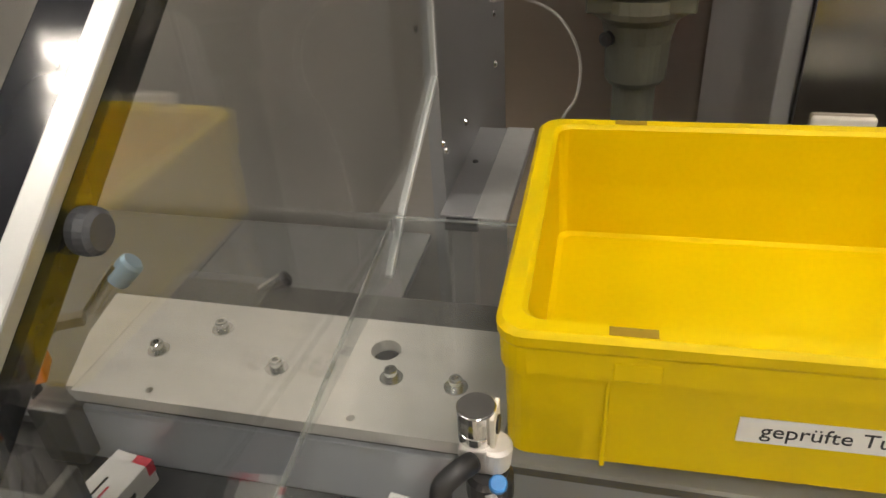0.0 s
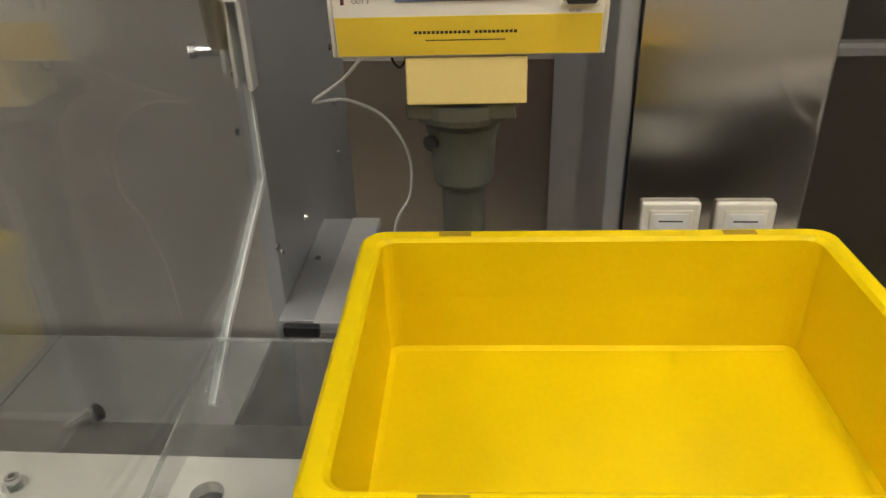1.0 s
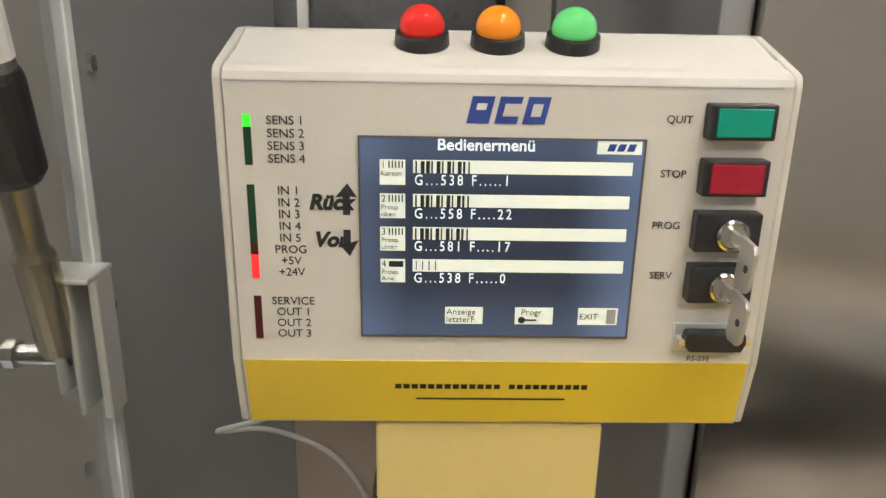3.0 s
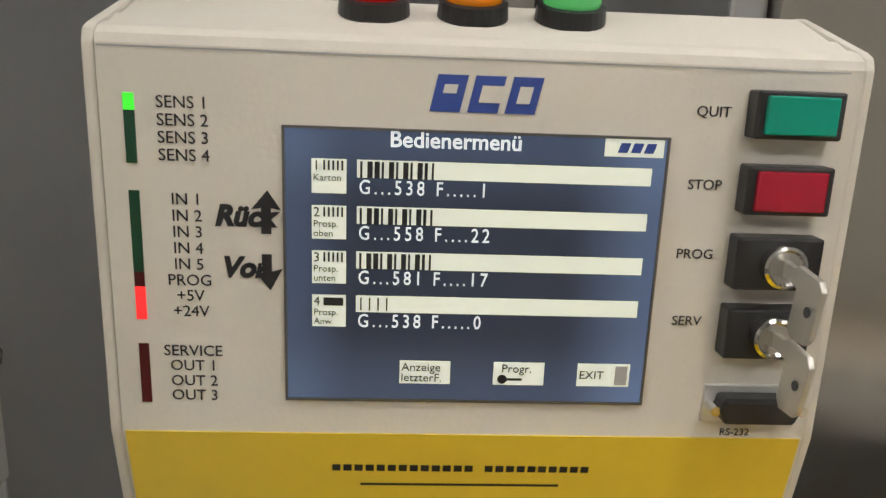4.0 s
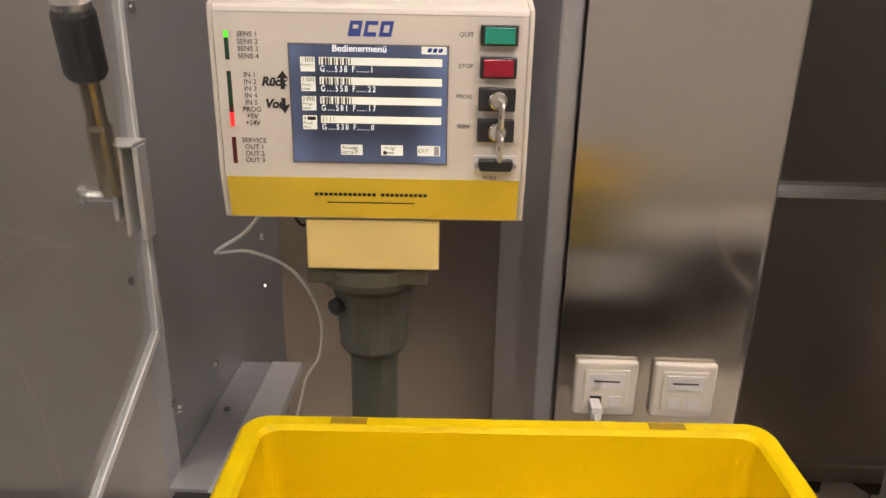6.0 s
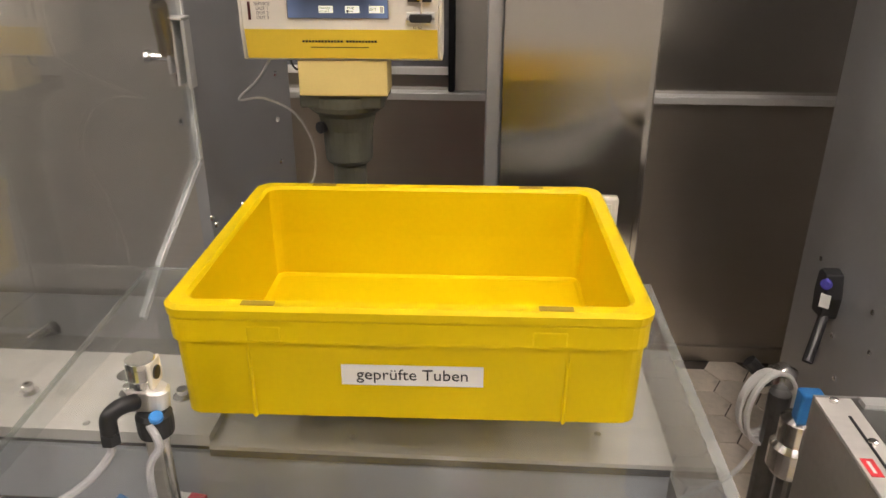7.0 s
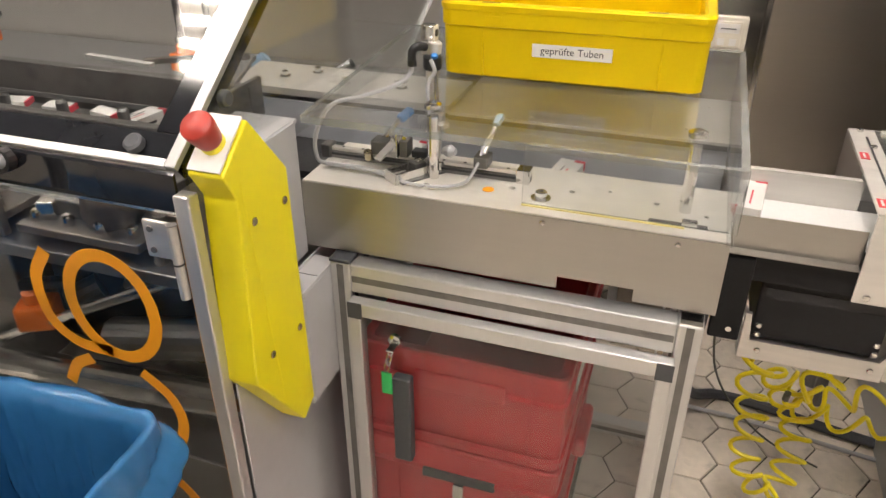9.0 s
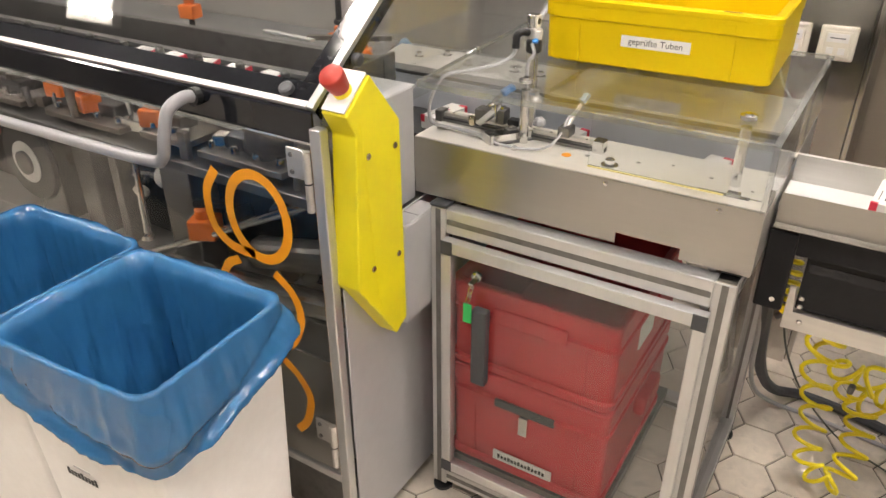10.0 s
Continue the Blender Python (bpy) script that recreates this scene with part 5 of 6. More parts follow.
part("grey_lead", tube(smooth_line([(0.40, 0.42, 0.56), (0.398, 0.50, 0.34), (0.40, 0.62, 0.14), (0.44, 0.73, 0.02), (0.55, 0.74, 0.006), (0.75, 0.71, 0.006), (0.95, 0.68, 0.006)]), 0.005), HOSE, bc)
part("thin_lead", tube(smooth_line([(0.42, 0.40, 0.58), (0.44, 0.52, 0.35), (0.47, 0.62, 0.20), (0.52, 0.66, 0.10), (0.60, 0.66, 0.03), (0.70, 0.64, 0.005)]), 0.0022), OLIVE, bc)


def spiral(name, path, turns, radius, label):
    s_ = thing(name, tuple(path[0]), label, "hose", "spiral hoses")
    line = smooth_line(path, 30)
    pts = []
    n = turns * 14
    for i in range(n + 1):
        f = i / n * (len(line) - 1)
        j = min(int(f), len(line) - 2)
        c = line[j].lerp(line[j + 1], f - j)
        d = (line[j + 1] - line[j]).normalized()
        s1 = d.cross(Vector((0.12, 1.0, 0.15))).normalized()
        s2 = s1.cross(d)
        a = i / 14 * 2 * math.pi
        k = min(1.0, i / 14, (n - i) / 14)
        pts.append(c + k * radius * (1 + 0.12 * math.sin(i * 0.37)) * (s1 * math.cos(a) + 0.45 * s2 * math.sin(a)))
    part("coil", tube(pts, 0.0044, 7), YELLOW_CABLE, s_)
    for e, q in ((pts[0], pts[1]), (pts[-1], pts[-2])):
        part("end_fitting", rod(e, e + (e - q).normalized() * 0.018, 0.006, 10), STEEL_DARK, s_)
    return s_


spiral("spiral_hose", [(0.50, 0.36, 0.525), (0.510, 0.44, 0.40), (0.515, 0.48, 0.29), (0.527, 0.50, 0.21), (0.532, 0.50, 0.135), (0.552, 0.49, 0.080), (0.588, 0.485, 0.058), (0.612, 0.50, 0.10), (0.612, 0.51, 0.165), (0.600, 0.51, 0.225), (0.575, 0.50, 0.27)], 14, 0.026, "yellow spiral air hose hanging in a deep loop")
spiral("spiral_hose", [(0.50, 0.33, 0.525), (0.52, 0.43, 0.40), (0.545, 0.49, 0.325), (0.59, 0.51, 0.30), (0.63, 0.51, 0.275), (0.68, 0.50, 0.30), (0.74, 0.48, 0.34), (0.80, 0.46, 0.40)], 8, 0.026, "yellow spiral air hose slung under the drive box")
spiral("spiral_hose", [(0.66, 0.345, 0.525), (0.65, 0.44, 0.40), (0.62, 0.49, 0.33), (0.575, 0.51, 0.265), (0.62, 0.52, 0.235), (0.70, 0.53, 0.22), (0.78, 0.52, 0.22)], 7, 0.027, "yellow spiral air hose tangled with its neighbours")
spiral("spiral_hose", [(0.425, 0.37, 0.645), (0.43, 0.40, 0.56), (0.433, 0.42, 0.49), (0.436, 0.43, 0.44)], 9, 0.014, "tight yellow spiral hose behind the black bracket")

# ---- cartoning machine with tilted clear hood ----
cm = thing("cartoning_machine", (-1.0, 0.3, 0), "stainless cartoning machine with clear hood and glazed front doors", "machine")
HX = -0.165
part("lower_body", box(-2.4, -0.1405, 0.0, 0.62, 0.12, 0.42, 0.003), STEEL, cm)
part("side_panel", box(-0.14, -0.137, -0.076, 0.40, 0.03, 0.640, 0.001), GREY_PAINT, cm, "grey steel end panel")
# added black sheet behind the drives, standing in for the interior's shade
part("inner_shade", box(-2.4, -0.30, 0.10, 0.11, 0.4205, 0.6545), BLACK_MATT, cm, "added black sheet standing in for the dark interior")
part("lower_panel", box(-2.4, -0.1655, -0.062, -0.057, 0.1205, 0.40, 0.001), STEEL_FRONT, cm, "dull steel lower panel")
part("base", box(-2.4, -0.16, -0.06, 0.6, 0.0, 0.12, 0.003), STEEL_DARK, cm)
part("end_panel_upper", box(-0.1495, -0.1465, 0.03, 0.139, 0.640, 0.832, 0.001), GREY_PAINT, cm)
part("end_shelf", box(-0.240, -0.1500, 0.03, 0.150, 0.826, 0.8325, 0.001), GREY_PAINT, cm, "pale plate over the end panel")
part("corner_post", box(-0.1605, -0.141, -0.096, -0.078, 0.03, 0.832, 0.002), ALU, cm, "aluminium corner post")
part("deck", box(-2.4, -0.17, 0.03, 0.62, 0.655, 0.672, 0.001), STEEL_DARK, cm)
part("inner_back", box(-2.4, -0.186, 0.83, 0.845, 0.0, 2.0), STEEL_BACK, cm, "brushed steel back of the machine")
part("cross_shelf", box(-2.4, -0.455, 0.44, 0.82, 0.690, 0.700, 0.001), SHELF, cm)
part("cross_shelf", box(-0.4545, -0.19, 0.56, 0.82, 0.690, 0.700, 0.001), SHELF, cm)
for y0, zt in ((0.27, 0.826), (0.16, 0.790)):
    part("lane_bar", box(-2.4, -0.29, y0 - 0.009, y0 + 0.009, zt - 0.05, zt, 0.002), STEEL_DARK, cm, "long dark steel lane bar")
for i in range(9):
    x = -0.36 - i * 0.115
    part("bar_bolt", turned([(0.009, 0), (0.009, 0.02), (0.006, 0.024)], (x, 0.2, 0.77), (0, 0, 1), 12), STEEL_DARK, cm)
    part("pusher", box(x - 0.02, x + 0.03, 0.185, 0.215, 0.755, 0.77, 0.003), STEEL_POLISH, cm)
part("chain_cover", box(-2.4, -0.30, 0.05, 0.14, 0.735, 0.748, 0.002), STEEL_DARK, cm)
part("mid_deck", box(-2.4, -0.20, -0.045, 0.14, 0.672, 0.690, 0.002), STEEL_DARK, cm)
part("lane_link", box(-0.29, -0.150, 0.415, 0.43, 0.69, 0.752, 0.001), STEEL_DARK, cm)
part("mount_block", box(-0.44, -0.40, 0.395, 0.43, 0.70, 0.765, 0.002), STEEL_DARK, cm)
part("lane_end_plate", box(-0.300, -0.292, 0.145, 0.30, 0.69, 0.832, 0.002), STEEL_DARK, cm)
for x0, x1, y0, y1, z0 in ((-0.47, -0.28, -0.035, 0.035, 0.705), (-0.62, -0.50, -0.03, 0.05, 0.71), (-0.90, -0.68, -0.03, 0.06, 0.70), (-1.2, -0.98, -0.03, 0.06, 0.70)):
    part("tool_plate", box(x0, x1, y0, y1, z0, z0 + 0.012, 0.002), OILY, cm, "oily tool plate")
    for i in range(4):
        xx = x0 + 0.02 + i * (x1 - x0 - 0.04) / 3
        part("tool_bolt", turned([(0.008, 0), (0.008, 0.012), (0.005, 0.015)], (xx, y0 + 0.02, z0 + 0.012), n=12), STEEL_POLISH, cm)
    part("tool_block", box(x0 + 0.03, x1 - 0.05, y0 + 0.035, y1 - 0.005, z0 + 0.012, z0 + 0.036, 0.003), STEEL_DARK, cm)
for x, w_ in ((-0.80, 0.012), (-0.90, 0.03), (-1.05, 0.05)):
    part("column", box(x - w_, x + w_, 0.02, 0.07, 0.42, 0.70, 0.003), STEEL_DARK, cm)
part("white_guide", moved(box(-0.075, 0.075, -0.007, 0.007, 0.0, 0.006, 0.001), Matrix.Translation((-0.63, 0.385, 0.80)) @ pose(0, 0, 0, 0, 0, -6)), ALU_LIGHT, cm, "pale guide strip")
part("guide_arm", moved(box(-0.09, 0.09, -0.006, 0.006, 0.0, 0.010, 0.001), Matrix.Translation((-0.50, 0.43, 0.80)) @ pose(0, 0, 0, 0, 0, 28)), OILY, cm)
part("side_column", box(-0.655, -0.572, 0.020, 0.085, 0.42, 0.700, 0.004), STEEL_DARK, cm, "dark cast column")
part("gear_case", turned([(0.028, 0), (0.040, 0.006), (0.042, 0.050), (0.030, 0.075), (0.012, 0.082)], (-0.36, 0.02, 0.7175), (0.3, 0.0, 1), 24), OILY, cm, "rounded oily gear case", smooth=True)
part("lever_rod", rod((-0.66, -0.03, 0.50), (-0.65, -0.03, 0.66), 0.006), STEEL_POLISH, cm)
part("lever_foot", turned([(0.012, 0), (0.012, 0.01)], (-0.66, -0.03, 0.492), (0, 0, 1), 12), STEEL_POLISH, cm)
rk = random.Random(11)
for q in range(34):
    x, y, z = rk.uniform(-1.25, -0.26), rk.uniform(-0.03, 0.085), rk.choice((0.7175, 0.7175, 0.7025))
    w1, w2, h1 = rk.uniform(0.008, 0.03), rk.uniform(0.006, 0.018), rk.uniform(0.006, 0.04)
    mat = rk.choice((OILY, OILY, STEEL_DARK, STEEL_POLISH, BLACK))
    if q % 3:
        part("tool_part", moved(box(-w1, w1, -w2, w2, -0.012, h1, 0.002), Matrix.Translation((x, y, z)) @ pose(0, 0, 0, 0, 0, rk.uniform(-25, 25))), mat, cm)
    else:
        part("tool_pin", rod((x, y, z - 0.012), (x + rk.uniform(-0.02, 0.02), y, z + h1 + 0.02), rk.uniform(0.004, 0.009), 12), mat, cm)
for q in range(12):
    x, z = rk.uniform(-1.2, -0.28), rk.uniform(0.46, 0.62)
    part("drive_part", rod((x, 0.095, z), (x + rk.uniform(-0.04, 0.04), rk.uniform(0.03, 0.07), z + rk.uniform(-0.02, 0.02)), rk.uniform(0.008, 0.026), 16), rk.choice((STEEL_DARK, OILY, STEEL_POLISH)), cm)
part("drive_shaft", rod((-0.72, 0.0, 0.425), (-0.25, 0.0, 0.66), 0.0085), STEEL_POLISH, cm)
part("lower_tube", rod((-0.62, -0.01, 0.435), (-0.165, -0.01, 0.475), 0.026, 20), STEEL_POLISH, cm)
part("inner_motor", rod((-0.40, 0.01, 0.52), (-0.22, 0.01, 0.56), 0.03, 20), STEEL_DARK, cm)
part("hand_wheel", turned([(0.085, 0), (0.09, 0.006), (0.085, 0.014), (0.03, 0.016)], (-1.02, -0.012, 0.575), (0, -1, 0), 36), BLACK, cm)
part("scale_ring", turned([(0.046, 0), (0.046, 0.002)], (-1.02, -0.029, 0.575), (0, -1, 0), 30), ALU_LIGHT, cm)
part("wheel_hub", turned([(0.026, 0), (0.026, 0.006), (0.01, 0.008)], (-1.02, -0.0315, 0.575), (0, -1, 0), 24), BLACK, cm)
part("red_knob", turned([(0.016, 0), (0.018, 0.01), (0.01, 0.016)], (-1.12, -0.02, 0.63), (0, -1, 0), 16), RED_BTN, cm)


def clamp(x, y, z, s=1.0, turn=0.0, tall=False):
    c = thing("orange_clamp", (x, y, z), "orange plastic adjusting clamp with black lever", "clamp", "orange adjusting clamps", turn=turn)
    part("body", box(-0.022 * s, 0.022 * s, -0.02 * s, 0.02 * s, -0.018 * s, 0.016 * s, 0.004 * s), ORANGE, c, local=True)
    part("boss", turned([(0.013 * s, 0), (0.013 * s, 0.014 * s), (0.008 * s, 0.018 * s)], (0, 0, 0.016 * s), n=16), ORANGE, c, local=True)
    part("lever", box(-0.012 * s, 0.045 * s, -0.008 * s, 0.008 * s, 0.034 * s, 0.046 * s, 0.003 * s), BLACK, c, local=True)
    if tall:
        part("rod", rod((0.0, 0, -0.07 * s), (0.0, 0, 0.16 * s), 0.007 * s), BLACK, c, local=True)
    return c


for args in ((-1.06, 0.498, 0.79, 1.0, 10, True), (-0.558, 0.47, 0.785, 0.95, -15, True), (-0.475, 0.44, 0.770, 0.85, 30, True), (-0.61, 0.0, 0.742, 0.95, 20), (-0.80, 0.0, 0.737, 1.0, -10), (-0.90, 0.01, 0.745, 0.9, 15), (-0.530, 0.005, 0.540, 1.2, 25)):
    clamp(*args)

# white blanks on the inner lane
for i in range(5):
    x = -0.52 - 0.09 * i
    bl = thing("carton_blank", (x, 0.2, 0.775), "small white folded carton blank on the lane bar", "carton", "blanks in the machine")
    part("board", moved(box(-0.026, 0.026, -0.011, 0.011, 0.0, 0.009, 0.001), Matrix.Translation((x, 0.215, 0.771)) @ pose(0, 0, 0, 8, 0, 12 * (i % 3 - 1))), CARTON, bl)
    part("red_end", moved(box(0.0225, 0.0262, -0.0112, 0.0112, 0.0005, 0.0093), Matrix.Translation((x, 0.215, 0.771)) @ pose(0, 0, 0, 8, 0, 12 * (i % 3 - 1))), RED_PRINT, bl)

# hood: tilted pane in a frame, rising to the back
hood = thing("machine_hood", (-0.9, 0.2, 0.85), "tilted clear hood with aluminium edge and black gasket frame", "cover")
SL = radians(35.4)


def along(s, off=0.0):
    """A point of the hood's side line, s metres up from its lower front edge, off metres above it."""
    return (-0.076 + s * math.cos(SL) - off * math.sin(SL), 0.852 + s * math.sin(SL) + off * math.cos(SL))


def strip(s0, s1, o0, o1, x0, x1, name, mat, lab_=""):
    poly = [along(s0, o0), along(s1, o0), along(s1, o1), along(s0, o1)]
    return part(name, prism(poly, x0, x1, "x", 0.0012), mat, hood, lab_)


strip(0.0, 1.1, -0.004, 0.004, HX - 0.014, HX, "edge_profile", ALU_EDGE, "bright aluminium edge profile")
strip(0.012, 1.1, -0.042, -0.0045, HX - 0.021, HX - 0.0168, "side_flange", BLACK_GLOSS, "glossy black side flange")
strip(0.0, 0.010, -0.004, 0.004, -2.4, HX - 0.0145, "lower_edge", ALU_LIGHT, "bright aluminium lower edge")
strip(0.0105, 0.042, -0.003, 0.001, -2.4, HX - 0.0145, "gasket_band", BLACK_GLOSS, "black gasket band along the lower edge")
strip(0.0425, 1.1, -0.003, 0.001, HX - 0.045, HX - 0.0145, "gasket_band", BLACK_GLOSS, "black gasket band along the side")
strip(0.0425, 1.1, -0.002, 0.002, -2.4, HX - 0.0455, "pane", HOOD_CLEAR, "clear tilted pane")
part("front_lip", prism([(-0.083, 0.848), (-0.079, 0.850), (-0.079, 0.806), (-0.083, 0.806)], -2.4, HX, "x"), BLACK_GLOSS, hood, "black front lip of the hood")
part("lip_edge", box(-2.4, HX, -0.0850, -0.0835, 0.803, 0.8065), STEEL_POLISH, hood)
for s_, n_ in ((0.105, "buffer"), (0.38, "buffer")):
    y, z = along(s_, -0.016)
    part(n_, turned([(0.007, 0), (0.0096, 0.001), (0.0102, 0.005), (0.0096, 0.009), (0.0075, 0.011)], (HX, y, z), (1, 0, 0), 24), RUBBER, hood, "dark rubber buffer")
part("buffer", turned([(0.008, 0), (0.011, 0.002), (0.011, 0.010), (0.008, 0.012)], (-0.222, *along(0.02, 0.002)), (0, -math.sin(SL), math.cos(SL)), 20), RUBBER, hood, "dark rubber buffer")
part("handle", tube(smooth_line([(-0.386, -0.085, 0.838), (-0.386, -0.11, 0.842), (-0.389, -0.138, 0.83), (-0.394, -0.15, 0.79), (-0.406, -0.15, 0.757), (-0.45, -0.15, 0.745), (-0.70, -0.15, 0.740), (-1.2, -0.15, 0.734)]), 0.0096, 14), TUBE_GREY, hood, "bent grey tube handle", smooth=True)
part("handle_foot", turned([(0.014, 0), (0.014, 0.012)], (-0.386, -0.083, 0.838), (0, -1, 0.1), 14), BLACK, hood)

# fixed clear end panel of the hood, with its gas spring
ep = thing("clear_end_panel", (-0.178, 0.4, 0.8), "clear acrylic end panel of the machine with a cut lower corner", "panel")
EPX = -0.1650
part("sheet", prism([(-0.06, 0.800), (0.584, 0.800), (0.652, 0.845), (0.800, 0.919), (0.812, 1.472), (-0.06, 0.852)], EPX - 0.005, EPX, "x"), ACRYLIC_SIDE, ep)
for (ya, za), (yb, zb) in (((0.584, 0.800), (0.652, 0.845)), ((0.652, 0.845), (0.800, 0.919)), ((0.800, 0.919), (0.812, 1.47))):
    d = Vector((0, yb - ya, zb - za)).normalized()
    n_ = Vector((0, d.z, -d.y)) * 0.0070
    part("cut_edge", prism([(ya, za), (yb, zb), (yb + n_.y, zb + n_.z), (ya + n_.y, za + n_.z)], EPX - 0.0055, EPX + 0.0012, "x"), SAWN, ep, "bright sawn edge of the panel")
gs = thing("gas_spring", (-0.19, 0.79, 1.05), "gas spring with black sleeve and brassy rod", "gas spring")
a_, b_ = Vector((-0.1805, 0.786, 1.058)), Vector((-0.1715, 0.712, 1.398))
dd = (b_ - a_)
part("rod", rod(a_ + dd * 0.02, a_ + dd * 0.32, 0.0082, 16), GOLD, gs)
part("rod_end", turned([(0.009, 0), (0.0108, 0.004), (0.0108, 0.062), (0.009, 0.066)], a_, dd, 16), GOLD, gs)
part("sleeve", turned([(0.0135, 0), (0.0165, 0.005), (0.0165, 0.050), (0.015, 0.054)], a_ + dd * 0.30, dd, 24), BLACK, gs)
part("cylinder", rod(a_ + dd * 0.455, b_, 0.0143, 20), STEEL_POLISH, gs)
part("label", rod(a_ + dd * 0.47, a_ + dd * 0.75, 0.0146, 20), PAPER, gs, "white printed wrap label")
for k in range(7):
    part("print_bar", moved(box(-0.005, 0.007, -0.0006, 0.0006, -0.0011, 0.0011), Matrix.Translation(a_ + dd * (0.49 + 0.025 * k) + Vector((0.003 - 0.002 * (k % 3), -0.0144, 0))) @ pose(0, 0, 0, 4)), INK, gs)
part("bracket", box(-0.1715, -0.1680, 0.780, 0.810, 1.021, 1.100, 0.0015), ALU_LIGHT, gs)
part("bracket_tab", box(-0.1860, -0.1560, 0.778, 0.808, 1.1005, 1.1035, 0.001), ALU_LIGHT, gs, "bright bracket tab")
part("bracket_arm", box(-0.1795, -0.1748, 0.776, 0.806, 1.036, 1.078, 0.002), ALU_LIGHT, gs)
part("bracket_flange", box(-0.1610, -0.1560, 0.786, 0.806, 1.016, 1.100, 0.0012), ALU_LIGHT, gs)
part("pivot", rod((-0.204, 0.786, 1.056), (-0.1748, 0.786, 1.056), 0.006, 14), STEEL_POLISH, gs)
part("pivot_head", turned([(0.0085, 0), (0.0085, 0.006)], (-0.210, 0.786, 1.056), (1, 0, 0), 8), STEEL_POLISH, gs)
for z_ in (1.03, 1.082):
    part("bracket_screw", turned([(0.005, 0), (0.004, 0.003)], (-0.1745, 0.795, z_), (-1, 0, 0), 10), STEEL_POLISH, gs)
bd = thing("panel_bolt", (-0.186, 0.806, 0.969), "small steel bolt in the clear end panel", "bolt", "panel bolts")
part("head", turned([(0.005, 0), (0.005, 0.004), (0.003, 0.005)], (-0.183, 0.806, 0.969), (-1, -0.2, 0), 12), STEEL_POLISH, bd)
cap_ = thing("blue_capped_rod", (-0.50, 0.62, 0.74), "steel rod with a light blue end cap", "rod")
part("rod", rod((-0.545, 0.60, 0.70), (-0.50, 0.62, 0.755), 0.009), STEEL_POLISH, cap_)
part("cap", turned([(0.013, 0), (0.0145, 0.004), (0.0145, 0.03), (0.011, 0.034)], (-0.508, 0.617, 0.735), (0.45, 0.2, 0.45), 18), LIGHT_BLUE, cap_)
rd = thing("steel_pin", (-0.30, 0.60, 0.74), "short steel pin behind the ground plate", "pin")
part("pin", rod((-0.335, 0.585, 0.742), (-0.29, 0.605, 0.768), 0.0085, 16), STEEL_POLISH, rd)
part("pin_head", turned([(0.009, 0), (0.009, 0.004), (0.006, 0.006)], (-0.29, 0.605, 0.768), (0.045, 0.02, 0.026), 16), STEEL_DARK, rd)

# front door with orange tape marks
fd = thing("machine_door", (-0.7, -0.09, 0.5), "clear hinged machine door with orange taped rings", "door")
part("pane", box(-2.3, -0.163, -0.092, -0.087, 0.182, 0.802), DOOR_CLEAR, fd)
# the edge's amber glow is painted in plain orange; it emits nothing
part("pane_edge", box(-0.1628, -0.1612, -0.0925, -0.0865, 0.182, 0.802), ORANGE_TAPE, fd, "cut edge of the pane, its amber glow painted on")
part("top_edge", box(-2.3, -0.30, -0.0925, -0.0865, 0.8022, 0.8042), EDGE, fd)
part("bottom_rail", box(-2.3, -0.163, -0.094, -0.084, 0.165, 0.181, 0.002), ALU, fd)
for z0 in (0.733, 0.235):
    hg = part("hinge", box(-0.206, -0.171, -0.0975, -0.0925, z0 + 0.020, z0 + 0.066, 0.002), STEEL, fd, "dull steel hinge leaf")
    for q in (0.030, 0.056):
        sub("hinge_screw", turned([(0.004, 0), (0.0035, 0.002)], (-0.196, -0.0975, z0 + q), (0, -1, 0), 10), STEEL_DARK, hg)
    part("hinge_pin", rod((-0.166, -0.0985, z0 - 0.026), (-0.166, -0.0985, z0 + 0.066), 0.0058, 14), STEEL, fd)
    part("hinge_gap", rod((-0.166, -0.0985, z0 + 0.017), (-0.166, -0.0985, z0 + 0.0195), 0.0061, 14), BLACK, fd)


def tape(points, w, name="tape_mark", closed=False):
    """A flat band of tape on the pane through points (x, z)."""
    line = smooth_line([(x, 0, z) for x, z in points], 8)
    bm = bmesh.new()
    rows = []
    for i, q in enumerate(line):
        d = (line[min(i + 1, len(line) - 1)] - line[max(i - 1, 0)]).copy()
        if closed and i in (0, len(line) - 1):
            d = line[1] - line[-2]
        d.normalize()
        s = Vector((d.z, 0, -d.x)) * w / 2
        rows.append([bm.verts.new((q.x + s.x, y, q.z + s.z)) for y in (-0.0928, -0.0922)] + [bm.verts.new((q.x - s.x, y, q.z - s.z)) for y in (-0.0922, -0.0928)])
    for a, b in zip(rows, rows[1:]):
        for k in range(4):
            bm.faces.new((a[k], a[(k + 1) % 4], b[(k + 1) % 4], b[k]))
    part(name, bm, ORANGE_TAPE, fd, "orange tape mark")


ringp = [(-0.283 + 0.060 * math.cos(a * math.pi / 8 + 0.2), 0.664 + 0.072 * math.sin(a * math.pi / 8 + 0.2)) for a in range(17)]
tape(ringp, 0.017, closed=True)
tape([(-0.364, 0.728), (-0.390, 0.685), (-0.386, 0.628), (-0.352, 0.598), (-0.300, 0.594)], 0.017)
tape([(-0.263, 0.571), (-0.228, 0.541), (-0.217, 0.497), (-0.240, 0.444), (-0.272, 0.421)], 0.016)
tape([(-0.270, 0.401), (-0.237, 0.375), (-0.216, 0.336), (-0.228, 0.281), (-0.253, 0.248)], 0.016)
tape([(-0.386, 0.525), (-0.366, 0.558), (-0.338, 0.575)], 0.016)

